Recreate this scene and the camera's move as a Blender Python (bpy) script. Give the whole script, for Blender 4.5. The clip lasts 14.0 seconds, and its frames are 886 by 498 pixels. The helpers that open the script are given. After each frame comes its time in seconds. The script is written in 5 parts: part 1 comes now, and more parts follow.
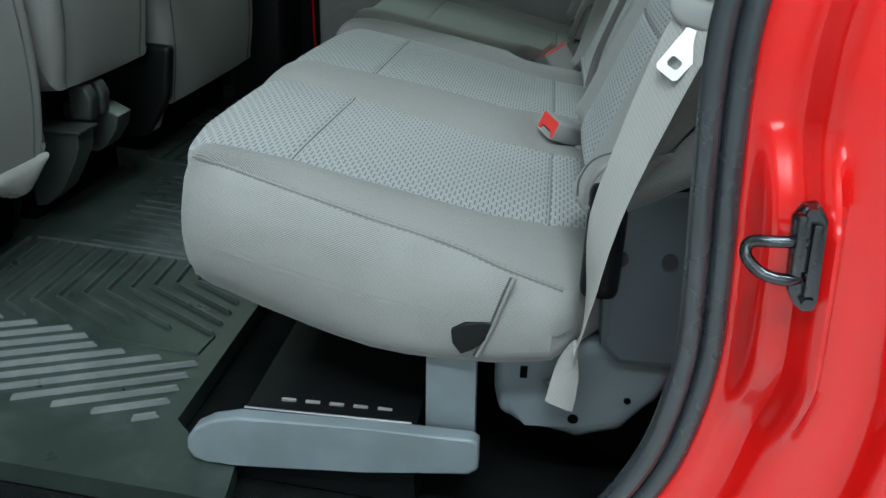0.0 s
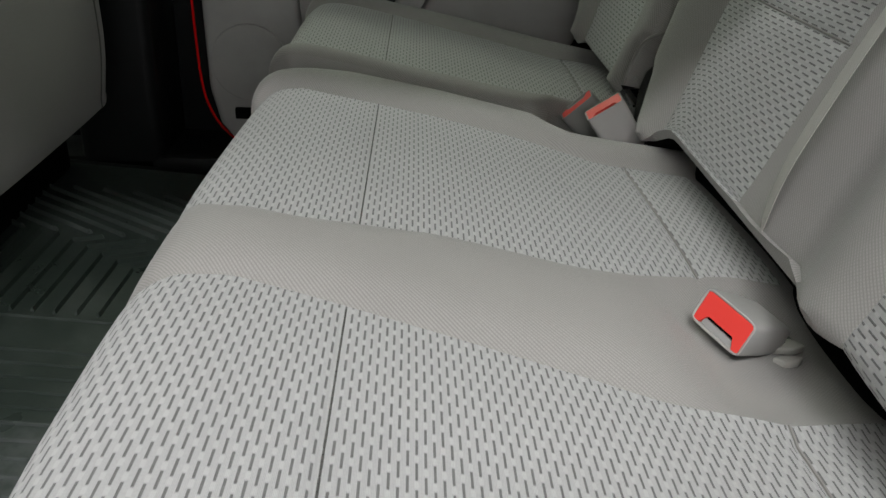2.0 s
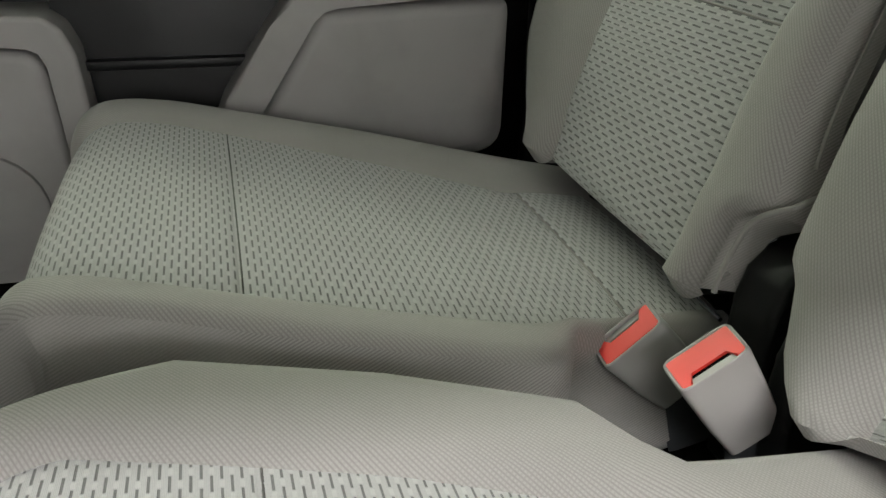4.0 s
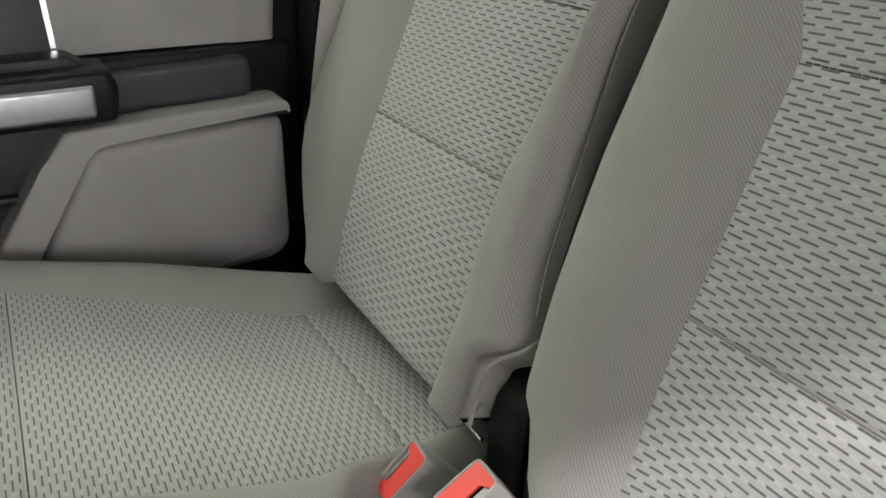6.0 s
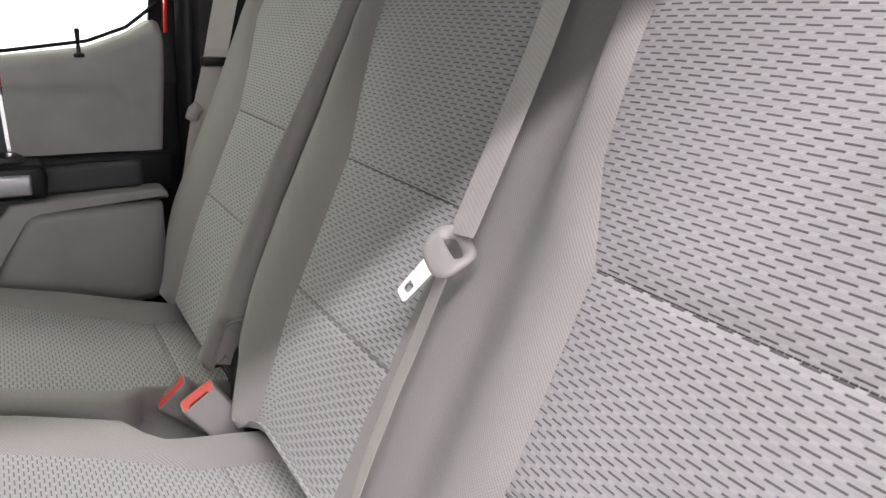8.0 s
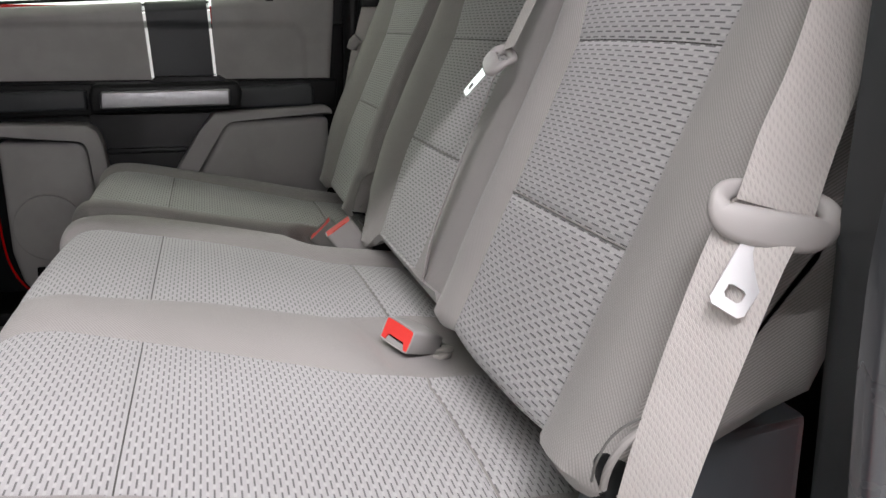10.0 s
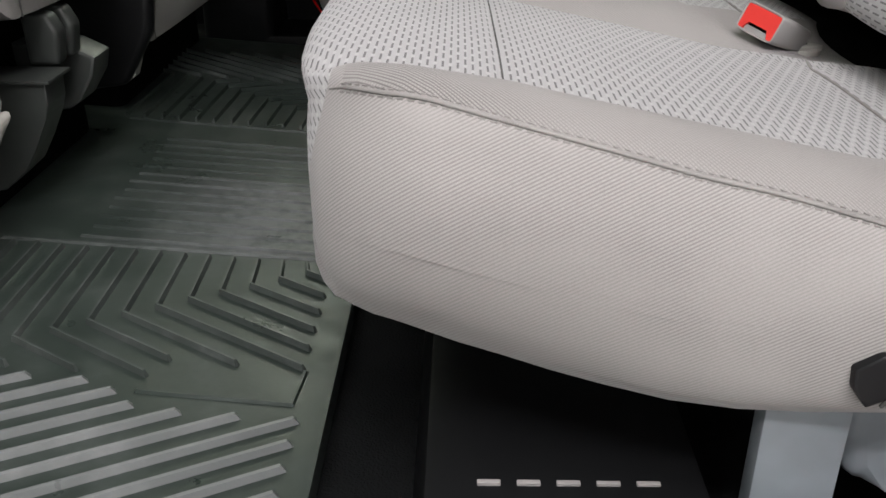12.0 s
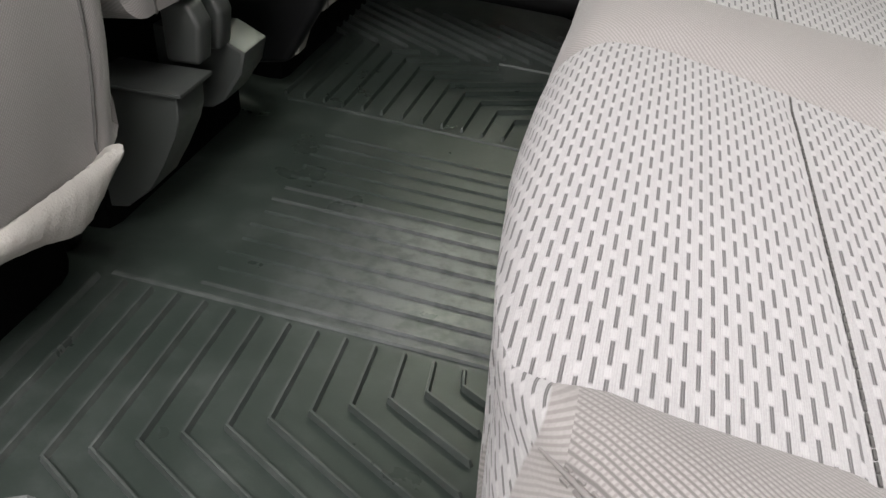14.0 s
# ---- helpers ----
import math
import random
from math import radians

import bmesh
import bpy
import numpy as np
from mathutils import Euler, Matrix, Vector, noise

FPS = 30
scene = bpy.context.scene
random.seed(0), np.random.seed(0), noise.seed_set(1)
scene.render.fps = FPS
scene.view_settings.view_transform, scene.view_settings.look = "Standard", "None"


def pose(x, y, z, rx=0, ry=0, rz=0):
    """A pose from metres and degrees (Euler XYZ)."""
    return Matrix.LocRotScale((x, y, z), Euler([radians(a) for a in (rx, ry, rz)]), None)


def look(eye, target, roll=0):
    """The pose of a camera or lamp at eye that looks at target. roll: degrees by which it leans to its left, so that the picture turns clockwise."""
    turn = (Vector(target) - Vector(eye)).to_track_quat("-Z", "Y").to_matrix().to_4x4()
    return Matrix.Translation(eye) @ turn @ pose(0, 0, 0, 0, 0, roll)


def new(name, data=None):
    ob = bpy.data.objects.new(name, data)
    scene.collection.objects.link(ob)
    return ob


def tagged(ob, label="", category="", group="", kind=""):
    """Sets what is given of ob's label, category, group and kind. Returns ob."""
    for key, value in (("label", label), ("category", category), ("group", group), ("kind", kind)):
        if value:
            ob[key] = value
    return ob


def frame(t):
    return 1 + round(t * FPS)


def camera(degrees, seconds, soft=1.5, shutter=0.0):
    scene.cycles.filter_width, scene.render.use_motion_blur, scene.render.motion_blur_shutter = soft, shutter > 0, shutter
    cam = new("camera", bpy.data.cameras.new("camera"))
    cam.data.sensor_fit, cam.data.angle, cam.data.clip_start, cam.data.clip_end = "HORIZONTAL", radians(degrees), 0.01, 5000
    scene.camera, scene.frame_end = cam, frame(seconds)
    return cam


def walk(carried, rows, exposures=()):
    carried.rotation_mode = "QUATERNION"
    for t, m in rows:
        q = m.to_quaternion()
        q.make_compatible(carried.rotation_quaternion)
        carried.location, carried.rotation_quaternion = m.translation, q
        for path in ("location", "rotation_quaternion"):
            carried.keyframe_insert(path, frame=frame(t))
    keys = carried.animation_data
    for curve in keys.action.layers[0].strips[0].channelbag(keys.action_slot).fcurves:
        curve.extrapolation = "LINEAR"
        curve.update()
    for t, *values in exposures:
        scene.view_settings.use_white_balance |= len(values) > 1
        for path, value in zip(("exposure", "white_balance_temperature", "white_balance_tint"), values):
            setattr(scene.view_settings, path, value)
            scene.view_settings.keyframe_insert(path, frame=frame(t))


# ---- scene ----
cam = camera(55.2, 14.0)
PATH = [
    (0, (0.413, -0.737, 0.609), (0.203, 1.077, -0.208), 1.9),
    (0.5, (0.343, -0.561, 0.58), (0.203, 1.259, -0.238), 2.2),
    (1, (0.287, -0.42, 0.57), (0.204, 1.396, -0.262), 2.4),
    (1.5, (0.214, -0.234, 0.593), (0.196, 1.572, -0.268), 2.0),
    (2, (0.191, -0.066, 0.594), (0.259, 1.729, -0.284), 2.0),
    (2.5, (0.166, 0.097, 0.607), (0.296, 1.887, -0.275), 1.6),
    (2.7, (0.148, 0.169, 0.614), (0.291, 1.962, -0.26), 1.6),
    (5, (0.142, 0.691, 0.558), (0.925, 2.335, -0.269), 1.3),
    (5.5, (0.154, 0.643, 0.608), (1.008, 2.257, -0.206), 1.1),
    (6, (0.184, 0.54, 0.709), (1.033, 2.155, -0.109), 0.1),
    (6.5, (0.19, 0.411, 0.767), (1.085, 2.059, 0.073), 1.1),
    (7, (0.223, 0.259, 0.792), (1.123, 1.937, 0.181), 1.2),
    (7.2, (0.23, 0.195, 0.794), (1.136, 1.88, 0.211), 1.3),
    (9.3, (0.246, -0.381, 0.688), (0.968, 1.407, 0.156), 0.7),
    (9.5, (0.235, -0.407, 0.663), (0.893, 1.408, 0.14), 0.5),
    (10, (0.226, -0.439, 0.621), (0.739, 1.427, 0.116), 0.2),
    (10.5, (0.206, -0.458, 0.57), (0.618, 1.426, 0.041), 0.6),
    (11, (0.197, -0.464, 0.546), (0.506, 1.4, -0.11), 0.5),
    (11.5, (0.143, -0.453, 0.507), (0.31, 1.372, -0.293), 0.4),
    (12, (0.123, -0.394, 0.467), (0.082, 1.38, -0.457), -0.2),
    (12.5, (0.089, -0.287, 0.482), (-0.122, 1.411, -0.555), -0.2),
    (13, (0.069, -0.18, 0.484), (-0.269, 1.478, -0.582), -0.3),
    (13.5, (0.041, -0.1, 0.496), (-0.344, 1.523, -0.607), 1.6),
    (14, (0.057, -0.098, 0.52), (-0.328, 1.506, -0.61), 2.2),
]
EXPOSURES = [(0, -0.66, 5480, -10), (0.5, -0.60, 5780, -7), (1, -0.45, 6200, 0), (1.6, -0.47, 6350, 4), (2.5, -0.15, 6500, 6), (5, 0.96, 6600, 7), (6, 1.04, 6500, 12), (7, 0.99, 6450, 21), (9.5, 0.05, 6450, 16), (10.5, -0.10, 6450, 14), (11.5, -0.38, 6500, 12), (12, -0.24, 6500, 12), (12.5, 0.0, 6520, 13), (13, -0.10, 6550, 13), (13.5, -0.15, 6600, 13), (14, 0.12, 6600, 13)]
walk(cam, [(t, look(eye, target, roll)) for t, eye, target, roll in PATH], EXPOSURES)
import itertools
from collections import defaultdict

# ---- world, large lights, exposure ----
world = bpy.data.worlds.new("showroom_air")
scene.world = world
world.use_nodes = True
world.node_tree.nodes["Background"].inputs["Color"].default_value = (0.80, 0.88, 0.90, 1)
world.node_tree.nodes["Background"].inputs["Strength"].default_value = 0.06


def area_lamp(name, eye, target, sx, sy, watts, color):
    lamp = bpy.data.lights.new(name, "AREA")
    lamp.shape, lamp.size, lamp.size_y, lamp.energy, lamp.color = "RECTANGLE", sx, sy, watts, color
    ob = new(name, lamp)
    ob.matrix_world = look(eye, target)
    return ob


# Two ceiling tubes along the truck's open side, then fill lamps added for brightness.
area_lamp("tube_and_fill_light", (-0.2, -2.46, 3.6), (-0.2, 0.05, 1.15), 3.2, 0.14, 172, (1.0, 0.965, 0.975))
# This tube is shifted rearwards to brighten the back of the front seat.
area_lamp("tube_and_fill_light", (1.2, -1.25, 3.6), (0.6, -0.2, 0.5), 3.0, 0.14, 140, (1.0, 0.965, 0.975))
# Added low fill from the open side, no seen source; brightens the far door.
area_lamp("low_side_fill_light", (0.8, -5.6, 1.9), (0.3, 0.8, 0.4), 4.5, 1.2, 110, (1.0, 0.97, 0.98))
# Added fill from beyond the far door, tinted green for the far seats.
area_lamp("tube_and_fill_light", (-0.4, 4.4, 3.3), (0.1, 1.4, 0.4), 4.0, 0.6, 60, (0.93, 1.0, 0.79))
# Added lamp aimed at the far wall, so that the window shows white.
area_lamp("tube_and_fill_light", (0.0, 5.2, 3.4), (0.0, 8.0, 1.2), 5.0, 0.6, 450, (0.90, 1.0, 0.92))
# Added fill from ahead of the cab, with no seen source.
area_lamp("tube_and_fill_light", (-4.0, 0.7, 3.4), (-0.5, 0.7, 0.5), 2.5, 0.6, 64, (0.94, 1.0, 0.83))

# ---- materials ----


class Nodes:
    """A small writer of node materials."""

    def __init__(self, name, color=(0.5, 0.5, 0.5), rough=0.5, metal=0.0):
        self.mat = bpy.data.materials.new(name)
        self.mat.use_nodes = True
        self.tree = self.mat.node_tree
        self.bsdf = self.tree.nodes["Principled BSDF"]
        self.put("Base Color", (*color, 1))
        self.put("Roughness", rough)
        self.put("Metallic", metal)

    def put(self, socket, value):
        self.plug(value, self.bsdf.inputs[socket])

    def plug(self, value, socket):
        if isinstance(value, bpy.types.NodeSocket):
            self.tree.links.new(value, socket)
        else:
            socket.default_value = value

    def math(self, op, a, b=0.0, c=0.0):
        n = self.tree.nodes.new("ShaderNodeMath")
        n.operation = op
        for value, socket in zip((a, b, c), n.inputs):
            self.plug(value, socket)
        return n.outputs[0]

    def ramp(self, value, lo, hi, a=0.0, b=1.0):
        n = self.tree.nodes.new("ShaderNodeMapRange")
        n.interpolation_type = "SMOOTHSTEP"
        for v, key in ((value, "Value"), (lo, "From Min"), (hi, "From Max"), (a, "To Min"), (b, "To Max")):
            self.plug(v, n.inputs[key])
        return n.outputs[0]

    def mix(self, fac, a, b):
        n = self.tree.nodes.new("ShaderNodeMix")
        n.data_type = "RGBA"
        self.plug(fac, n.inputs["Factor"])
        self.plug(a if isinstance(a, bpy.types.NodeSocket) else (*a, 1), n.inputs["A"])
        self.plug(b if isinstance(b, bpy.types.NodeSocket) else (*b, 1), n.inputs["B"])
        return n.outputs["Result"]

    def uv(self):
        n = self.tree.nodes.new("ShaderNodeUVMap")
        n.uv_map = "UVMap"
        s = self.tree.nodes.new("ShaderNodeSeparateXYZ")
        self.tree.links.new(n.outputs[0], s.inputs[0])
        return s.outputs[0], s.outputs[1]

    def place(self):
        return self.tree.nodes.new("ShaderNodeTexCoord").outputs["Object"]

    def noise(self, scale, detail=3.0, stretch=(1, 1, 1), rough=0.55):
        m = self.tree.nodes.new("ShaderNodeMapping")
        m.inputs["Scale"].default_value = stretch
        self.tree.links.new(self.place(), m.inputs["Vector"])
        n = self.tree.nodes.new("ShaderNodeTexNoise")
        n.inputs["Scale"].default_value, n.inputs["Detail"].default_value, n.inputs["Roughness"].default_value = scale, detail, rough
        self.tree.links.new(m.outputs[0], n.inputs["Vector"])
        return n.outputs["Fac"]

    def bump(self, height, distance, strength=1.0):
        n = self.tree.nodes.new("ShaderNodeBump")
        self.plug(height, n.inputs["Height"])
        n.inputs["Distance"].default_value, n.inputs["Strength"].default_value = distance, strength
        self.put("Normal", n.outputs[0])


def slotted(m, u, v, light, dark):
    """Staggered short dark slots in a pale ribbed weave: their colour and their height."""
    col = m.math("DIVIDE", u, 0.0047)
    cell = m.math("FLOOR", col)
    fa = m.math("ABSOLUTE", m.math("SUBTRACT", m.math("FRACT", col), 0.5))
    half = m.math("MULTIPLY", m.math("MODULO", m.math("ADD", cell, 1000.0), 2.0), 0.5)
    wob = m.math("MULTIPLY", m.math("SUBTRACT", m.noise(45, 2), 0.5), 0.12)
    run = m.math("ADD", m.math("ADD", m.math("DIVIDE", v, 0.0195), half), wob)
    fb = m.math("ABSOLUTE", m.math("SUBTRACT", m.math("FRACT", run), 0.5))
    slot = m.math("MULTIPLY", m.ramp(fa, 0.10, 0.175, 1, 0), m.ramp(fb, 0.29, 0.345, 1, 0))
    core = m.math("MULTIPLY", m.ramp(fa, 0.015, 0.055, 1, 0), 0.40)
    ends = m.math("MULTIPLY", m.math("MULTIPLY", m.ramp(fa, 0.2, 0.3, 1, 0), m.ramp(fb, 0.345, 0.40, 0, 1)), 0.45)
    rib = m.math("MULTIPLY", m.math("ADD", m.math("SINE", m.math("MULTIPLY", u, 2 * math.pi / 0.0008)), 1.0), 0.06)
    grain = m.noise(900, 2)
    soil = m.noise(9, 3)
    base = m.mix(m.math("ADD", rib, m.ramp(grain, 0.3, 0.75, 0, 0.22)), light, tuple(0.62 * c for c in light))
    base = m.mix(ends, base, tuple(min(1, 1.22 * c) for c in light))
    base = m.mix(m.ramp(soil, 0.45, 0.75, 0, 0.22), base, tuple(0.75 * c for c in light))
    inside = m.mix(core, dark, tuple(0.7 * c for c in light))
    height = m.math("SUBTRACT", m.math("ADD", m.math("MULTIPLY", grain, 0.15), m.math("MULTIPLY", rib, 1.2)), slot)
    return m.mix(slot, base, inside), height


def insert_cloth(name, light, dark):
    """Seat insert cloth."""
    m = Nodes(name, light, 0.9)
    u, v = m.uv()
    color, height = slotted(m, u, v, light, dark)
    m.put("Base Color", color)
    m.put("Sheen Weight", 0.15)
    m.bump(height, 0.0009, 0.8)
    return m.mat


def plain_cloth(name, light, dark):
    """Bolster cloth: a fine basket weave with dark interstices."""
    m = Nodes(name, light, 0.92)
    u, v = m.uv()
    k = 2 * math.pi / 0.0031
    a = m.math("SINE", m.math("MULTIPLY", m.math("ADD", u, v), k))
    b = m.math("SINE", m.math("MULTIPLY", m.math("SUBTRACT", u, v), k))
    press = m.ramp(m.noise(13, 2), 0.36, 0.64, 0.55, 1.0)
    pit = m.math("MAXIMUM", m.math("MULTIPLY", m.ramp(a, -1.0, 0.6, 0.6, 0), press), m.ramp(b, -1.0, 0.6, 1, 0))
    grain = m.noise(700, 2)
    soil = m.noise(7, 4)
    base = m.mix(m.ramp(grain, 0.3, 0.8, 0, 0.3), light, tuple(0.68 * c for c in light))
    base = m.mix(m.ramp(soil, 0.42, 0.75, 0, 0.25), base, tuple(0.78 * c for c in light))
    # the weave gapes where it is stretched over the bench's front corner
    gap = m.tree.nodes.new("ShaderNodeVectorMath")
    gap.operation = "DISTANCE"
    m.tree.links.new(m.place(), gap.inputs[0])
    gap.inputs[1].default_value = (0.075, 0.02, 0.315)
    strength = m.ramp(gap.outputs["Value"], 0.03, 0.115, 0.80, 0.34)
    m.put("Base Color", m.mix(m.math("MULTIPLY", pit, strength), base, dark))
    m.put("Sheen Weight", 0.15)
    m.bump(m.math("SUBTRACT", m.math("MULTIPLY", grain, 0.4), pit), 0.0004, 0.25)
    return m.mat


def side_cloth(name, light, dark):
    """The same cover cloth pulled flat over the sides: its twill lies almost closed."""
    m = Nodes(name, light, 0.92)
    sep = m.tree.nodes.new("ShaderNodeSeparateXYZ")
    m.tree.links.new(m.place(), sep.inputs[0])
    across = m.math("MULTIPLY", m.math("SUBTRACT", sep.outputs[0], sep.outputs[1]), 0.55)
    twill = m.ramp(m.math("SINE", m.math("MULTIPLY", m.math("SUBTRACT", across, sep.outputs[2]), 2 * math.pi / 0.0025)), -0.8, 0.7, 1, 0)
    cross = m.ramp(m.math("SINE", m.math("MULTIPLY", m.math("ADD", across, sep.outputs[2]), 2 * math.pi / 0.0026)), -1.0, 0.5, 0.15, 0)
    press = m.ramp(m.noise(9, 2), 0.36, 0.60, 0.45, 1.0)
    pit = m.math("MULTIPLY", m.math("MAXIMUM", twill, cross), press)
    grain, soil = m.noise(650, 3), m.noise(7, 4)
    base = m.mix(m.ramp(grain, 0.3, 0.8, 0, 0.32), light, tuple(0.70 * c for c in light))
    base = m.mix(m.ramp(soil, 0.42, 0.75, 0, 0.28), base, tuple(0.78 * c for c in light))
    cover = m.mix(m.math("MULTIPLY", pit, 0.44), base, dark)
    # the insert's cloth runs on round the bench's soft front corner, up to a slanting seam
    x, y, z = sep.outputs
    edge = m.math("ADD", x, m.math("MULTIPLY", m.math("SUBTRACT", 0.318, z), 0.27))
    insert = m.math("MULTIPLY", m.ramp(edge, 0.0424, 0.0436, 1, 0), m.ramp(y, 0.34, 0.341, 1, 0))
    lines, high = slotted(m, m.math("ADD", z, m.math("MULTIPLY", x, 0.6)), m.math("SUBTRACT", y, m.math("MULTIPLY", x, 0.6)), INSERT, INSERT_DARK)
    m.put("Base Color", m.mix(insert, cover, lines))
    m.put("Sheen Weight", 0.15)
    m.bump(m.math("SUBTRACT", m.math("MULTIPLY", grain, 0.4), m.math("MULTIPLY", pit, 0.5)), 0.0004, 0.4)
    return m.mat


def moulded(name, color, rough, grain=900, depth=0.0002, vary=0.2, coat=0.0, metal=0.0, spec=0.4):
    """Moulded plastic, rubber or painted metal with a fine grain and faint scuffs."""
    m = Nodes(name, color, rough, metal)
    fine, broad = m.noise(grain, 2), m.noise(11, 4)
    m.put("Base Color", m.mix(m.ramp(broad, 0.35, 0.72, 0, 1), color, tuple((1 - vary) * c for c in color)))
    m.put("Roughness", m.ramp(broad, 0.3, 0.75, rough * 0.88, min(1, rough * 1.15)))
    m.put("Specular IOR Level", spec)
    if coat:
        m.put("Coat Weight", coat)
        m.put("Coat Roughness", 0.04)
    if depth:
        m.bump(fine, depth, 0.6)
    return m.mat


def webbing(name, light, dark):
    """Seat belt webbing: lengthwise ribs of herringbone twill."""
    m = Nodes(name, light, 0.65)
    u, v = m.uv()
    col = m.math("DIVIDE", v, 0.0033)
    f = m.math("FRACT", col)
    across = m.math("ABSOLUTE", m.math("SUBTRACT", f, 0.5))
    slant = m.math("ADD", m.math("DIVIDE", u, 0.0046), m.math("ADD", m.math("MULTIPLY", f, 0.9), m.math("MULTIPLY", m.math("FLOOR", col), 0.37)))
    dash = m.ramp(m.math("ABSOLUTE", m.math("SUBTRACT", m.math("FRACT", slant), 0.5)), 0.10, 0.30, 1, 0)
    fine = m.ramp(m.math("SINE", m.math("MULTIPLY", m.math("ADD", m.math("DIVIDE", u, 0.0016), m.math("DIVIDE", v, 0.0016)), 2 * math.pi)), -0.6, 0.8, 0, 0.30)
    line = m.math("MAXIMUM", m.math("MULTIPLY", dash, m.ramp(across, 0.22, 0.42, 1, 0)), fine)
    soil = m.noise(16, 3)
    base = m.mix(m.ramp(soil, 0.4, 0.7, 0, 0.3), light, tuple(0.8 * c for c in light))
    m.put("Base Color", m.mix(m.math("MULTIPLY", line, 0.22), base, dark))
    m.put("Sheen Weight", 0.1)
    m.bump(m.math("MULTIPLY", line, -1.0), 0.0005, 0.6)
    return m.mat


def flat_metal(name, color, rough, brushed=True):
    m = Nodes(name, color, rough, 1.0)
    n = m.noise(160, 3, (1, 14, 1) if brushed else (1, 1, 1))
    m.put("Roughness", m.ramp(n, 0.3, 0.7, rough * 0.7, rough * 1.3))
    m.bump(n, 0.0002, 0.3)
    return m.mat


def rubber_mat(name, clean, dusty):
    m = Nodes(name, (0.028, 0.034, 0.032), 0.5)
    m.put("Specular IOR Level", 0.4)
    fine, dust, worn = m.noise(600, 3), m.noise(14, 5), m.noise(60, 4)
    haze = m.math("MULTIPLY", m.ramp(dust, 0.42, 0.75, 0, 0.55), m.ramp(worn, 0.3, 0.7, 0.35, 1))
    sep = m.tree.nodes.new("ShaderNodeSeparateXYZ")
    m.tree.links.new(m.place(), sep.inputs[0])
    # A paler band across the middle ribs, fading out towards the front.
    pale_band = m.math("MULTIPLY", m.ramp(sep.outputs[1], 0.450, 0.478), m.ramp(sep.outputs[1], 0.655, 0.680, 1, 0))
    pale_band = m.math("MULTIPLY", m.math("MULTIPLY", pale_band, m.ramp(sep.outputs[0], -0.32, -0.10)), m.ramp(worn, 0.30, 0.62, 0.25, 0.75))
    m.put("Base Color", m.mix(pale_band, m.mix(haze, clean, dusty), (0.115, 0.122, 0.124)))
    m.put("Roughness", m.ramp(dust, 0.3, 0.75, 0.27, 0.46))
    m.bump(m.math("ADD", m.math("MULTIPLY", fine, 0.5), worn), 0.0004, 0.5)
    return m.mat


INSERT, INSERT_DARK = (0.382, 0.380, 0.380), (0.100, 0.099, 0.098)
CLOTH = (0.305, 0.292, 0.281)
M_INSERT = insert_cloth("slotted_seat_cloth", INSERT, INSERT_DARK)
M_PLAIN = plain_cloth("woven_seat_cloth", CLOTH, (0.075, 0.072, 0.068))
M_SIDE = side_cloth("stretched_side_cloth", tuple(1.04 * c for c in CLOTH), (0.075, 0.072, 0.068))
M_THREAD = moulded("seam_thread", (0.10, 0.10, 0.095), 0.8, 1500, 0.0001)
M_STITCH = moulded("stitch_thread", (0.25, 0.24, 0.23), 0.85, 1500, 0.0001)
M_PIPE = moulded("seam_cloth", (0.262, 0.252, 0.242), 0.9, 1500, 0.0003)
M_BLACK = moulded("black_grained_plastic", (0.008, 0.0085, 0.009), 0.42, 1400, 0.0002, 0.2, 0.0, 0.0, 0.22)
# Near-black: shade of gaps, slots and the underseat space is in this colour.
M_VOID = moulded("near_black_void", (0.004, 0.0043, 0.0043), 0.95, 300, 0.0006, 0.2, 0.0, 0.0, 0.04)
M_GREYTRIM = moulded("warm_grey_door_plastic", (0.325, 0.316, 0.306), 0.55, 1500, 0.00025, 0.12)
M_DARKTRIM = moulded("charcoal_trim_plastic", (0.036, 0.040, 0.043), 0.5, 1300, 0.00025, 0.18)
M_COVER = moulded("satin_charcoal_cover", (0.100, 0.114, 0.126), 0.33, 1100, 0.00025, 0.15, 0.0, 0.0, 0.7)
M_BRACKET = moulded("satin_black_bracket_plastic", (0.040, 0.045, 0.042), 0.40, 1300, 0.00025, 0.18, 0.0, 0.0, 0.6)
M_STEEL = moulded("grey_painted_steel", (0.20, 0.225, 0.245), 0.42, 500, 0.0001, 0.18, 0.15)
M_SATIN = flat_metal("satin_silver_plastic", (0.36, 0.36, 0.375), 0.42)
M_CHROME = flat_metal("bright_chrome", (0.85, 0.86, 0.88), 0.08, False)
M_STRIKER = flat_metal("dark_zinc_steel", (0.11, 0.11, 0.12), 0.22)
M_TONGUE = moulded("stamped_tongue_steel", (0.74, 0.745, 0.76), 0.30, 300, 0.0, 0.15, 0.0, 1.0, 0.5)
M_RED = moulded("red_body_paint", (0.70, 0.003, 0.004), 0.20, 40, 0.0, 0.05, 1.0, 0.0, 0.45)
M_SEAL = moulded("black_rubber_seal", (0.034, 0.038, 0.044), 0.28, 900, 0.0001, 0.2, 0.25, 0.0, 0.9)
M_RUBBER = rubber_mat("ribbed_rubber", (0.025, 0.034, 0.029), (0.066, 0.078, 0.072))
# Worn ribs and bars: their highlights are painted into these paler base colours.
M_SCUFF_LIT = rubber_mat("scuffed_highlit_rubber", (0.042, 0.050, 0.046), (0.13, 0.142, 0.137))
M_WORN_LIT = rubber_mat("worn_highlit_rubber", (0.135, 0.145, 0.142), (0.24, 0.25, 0.247))
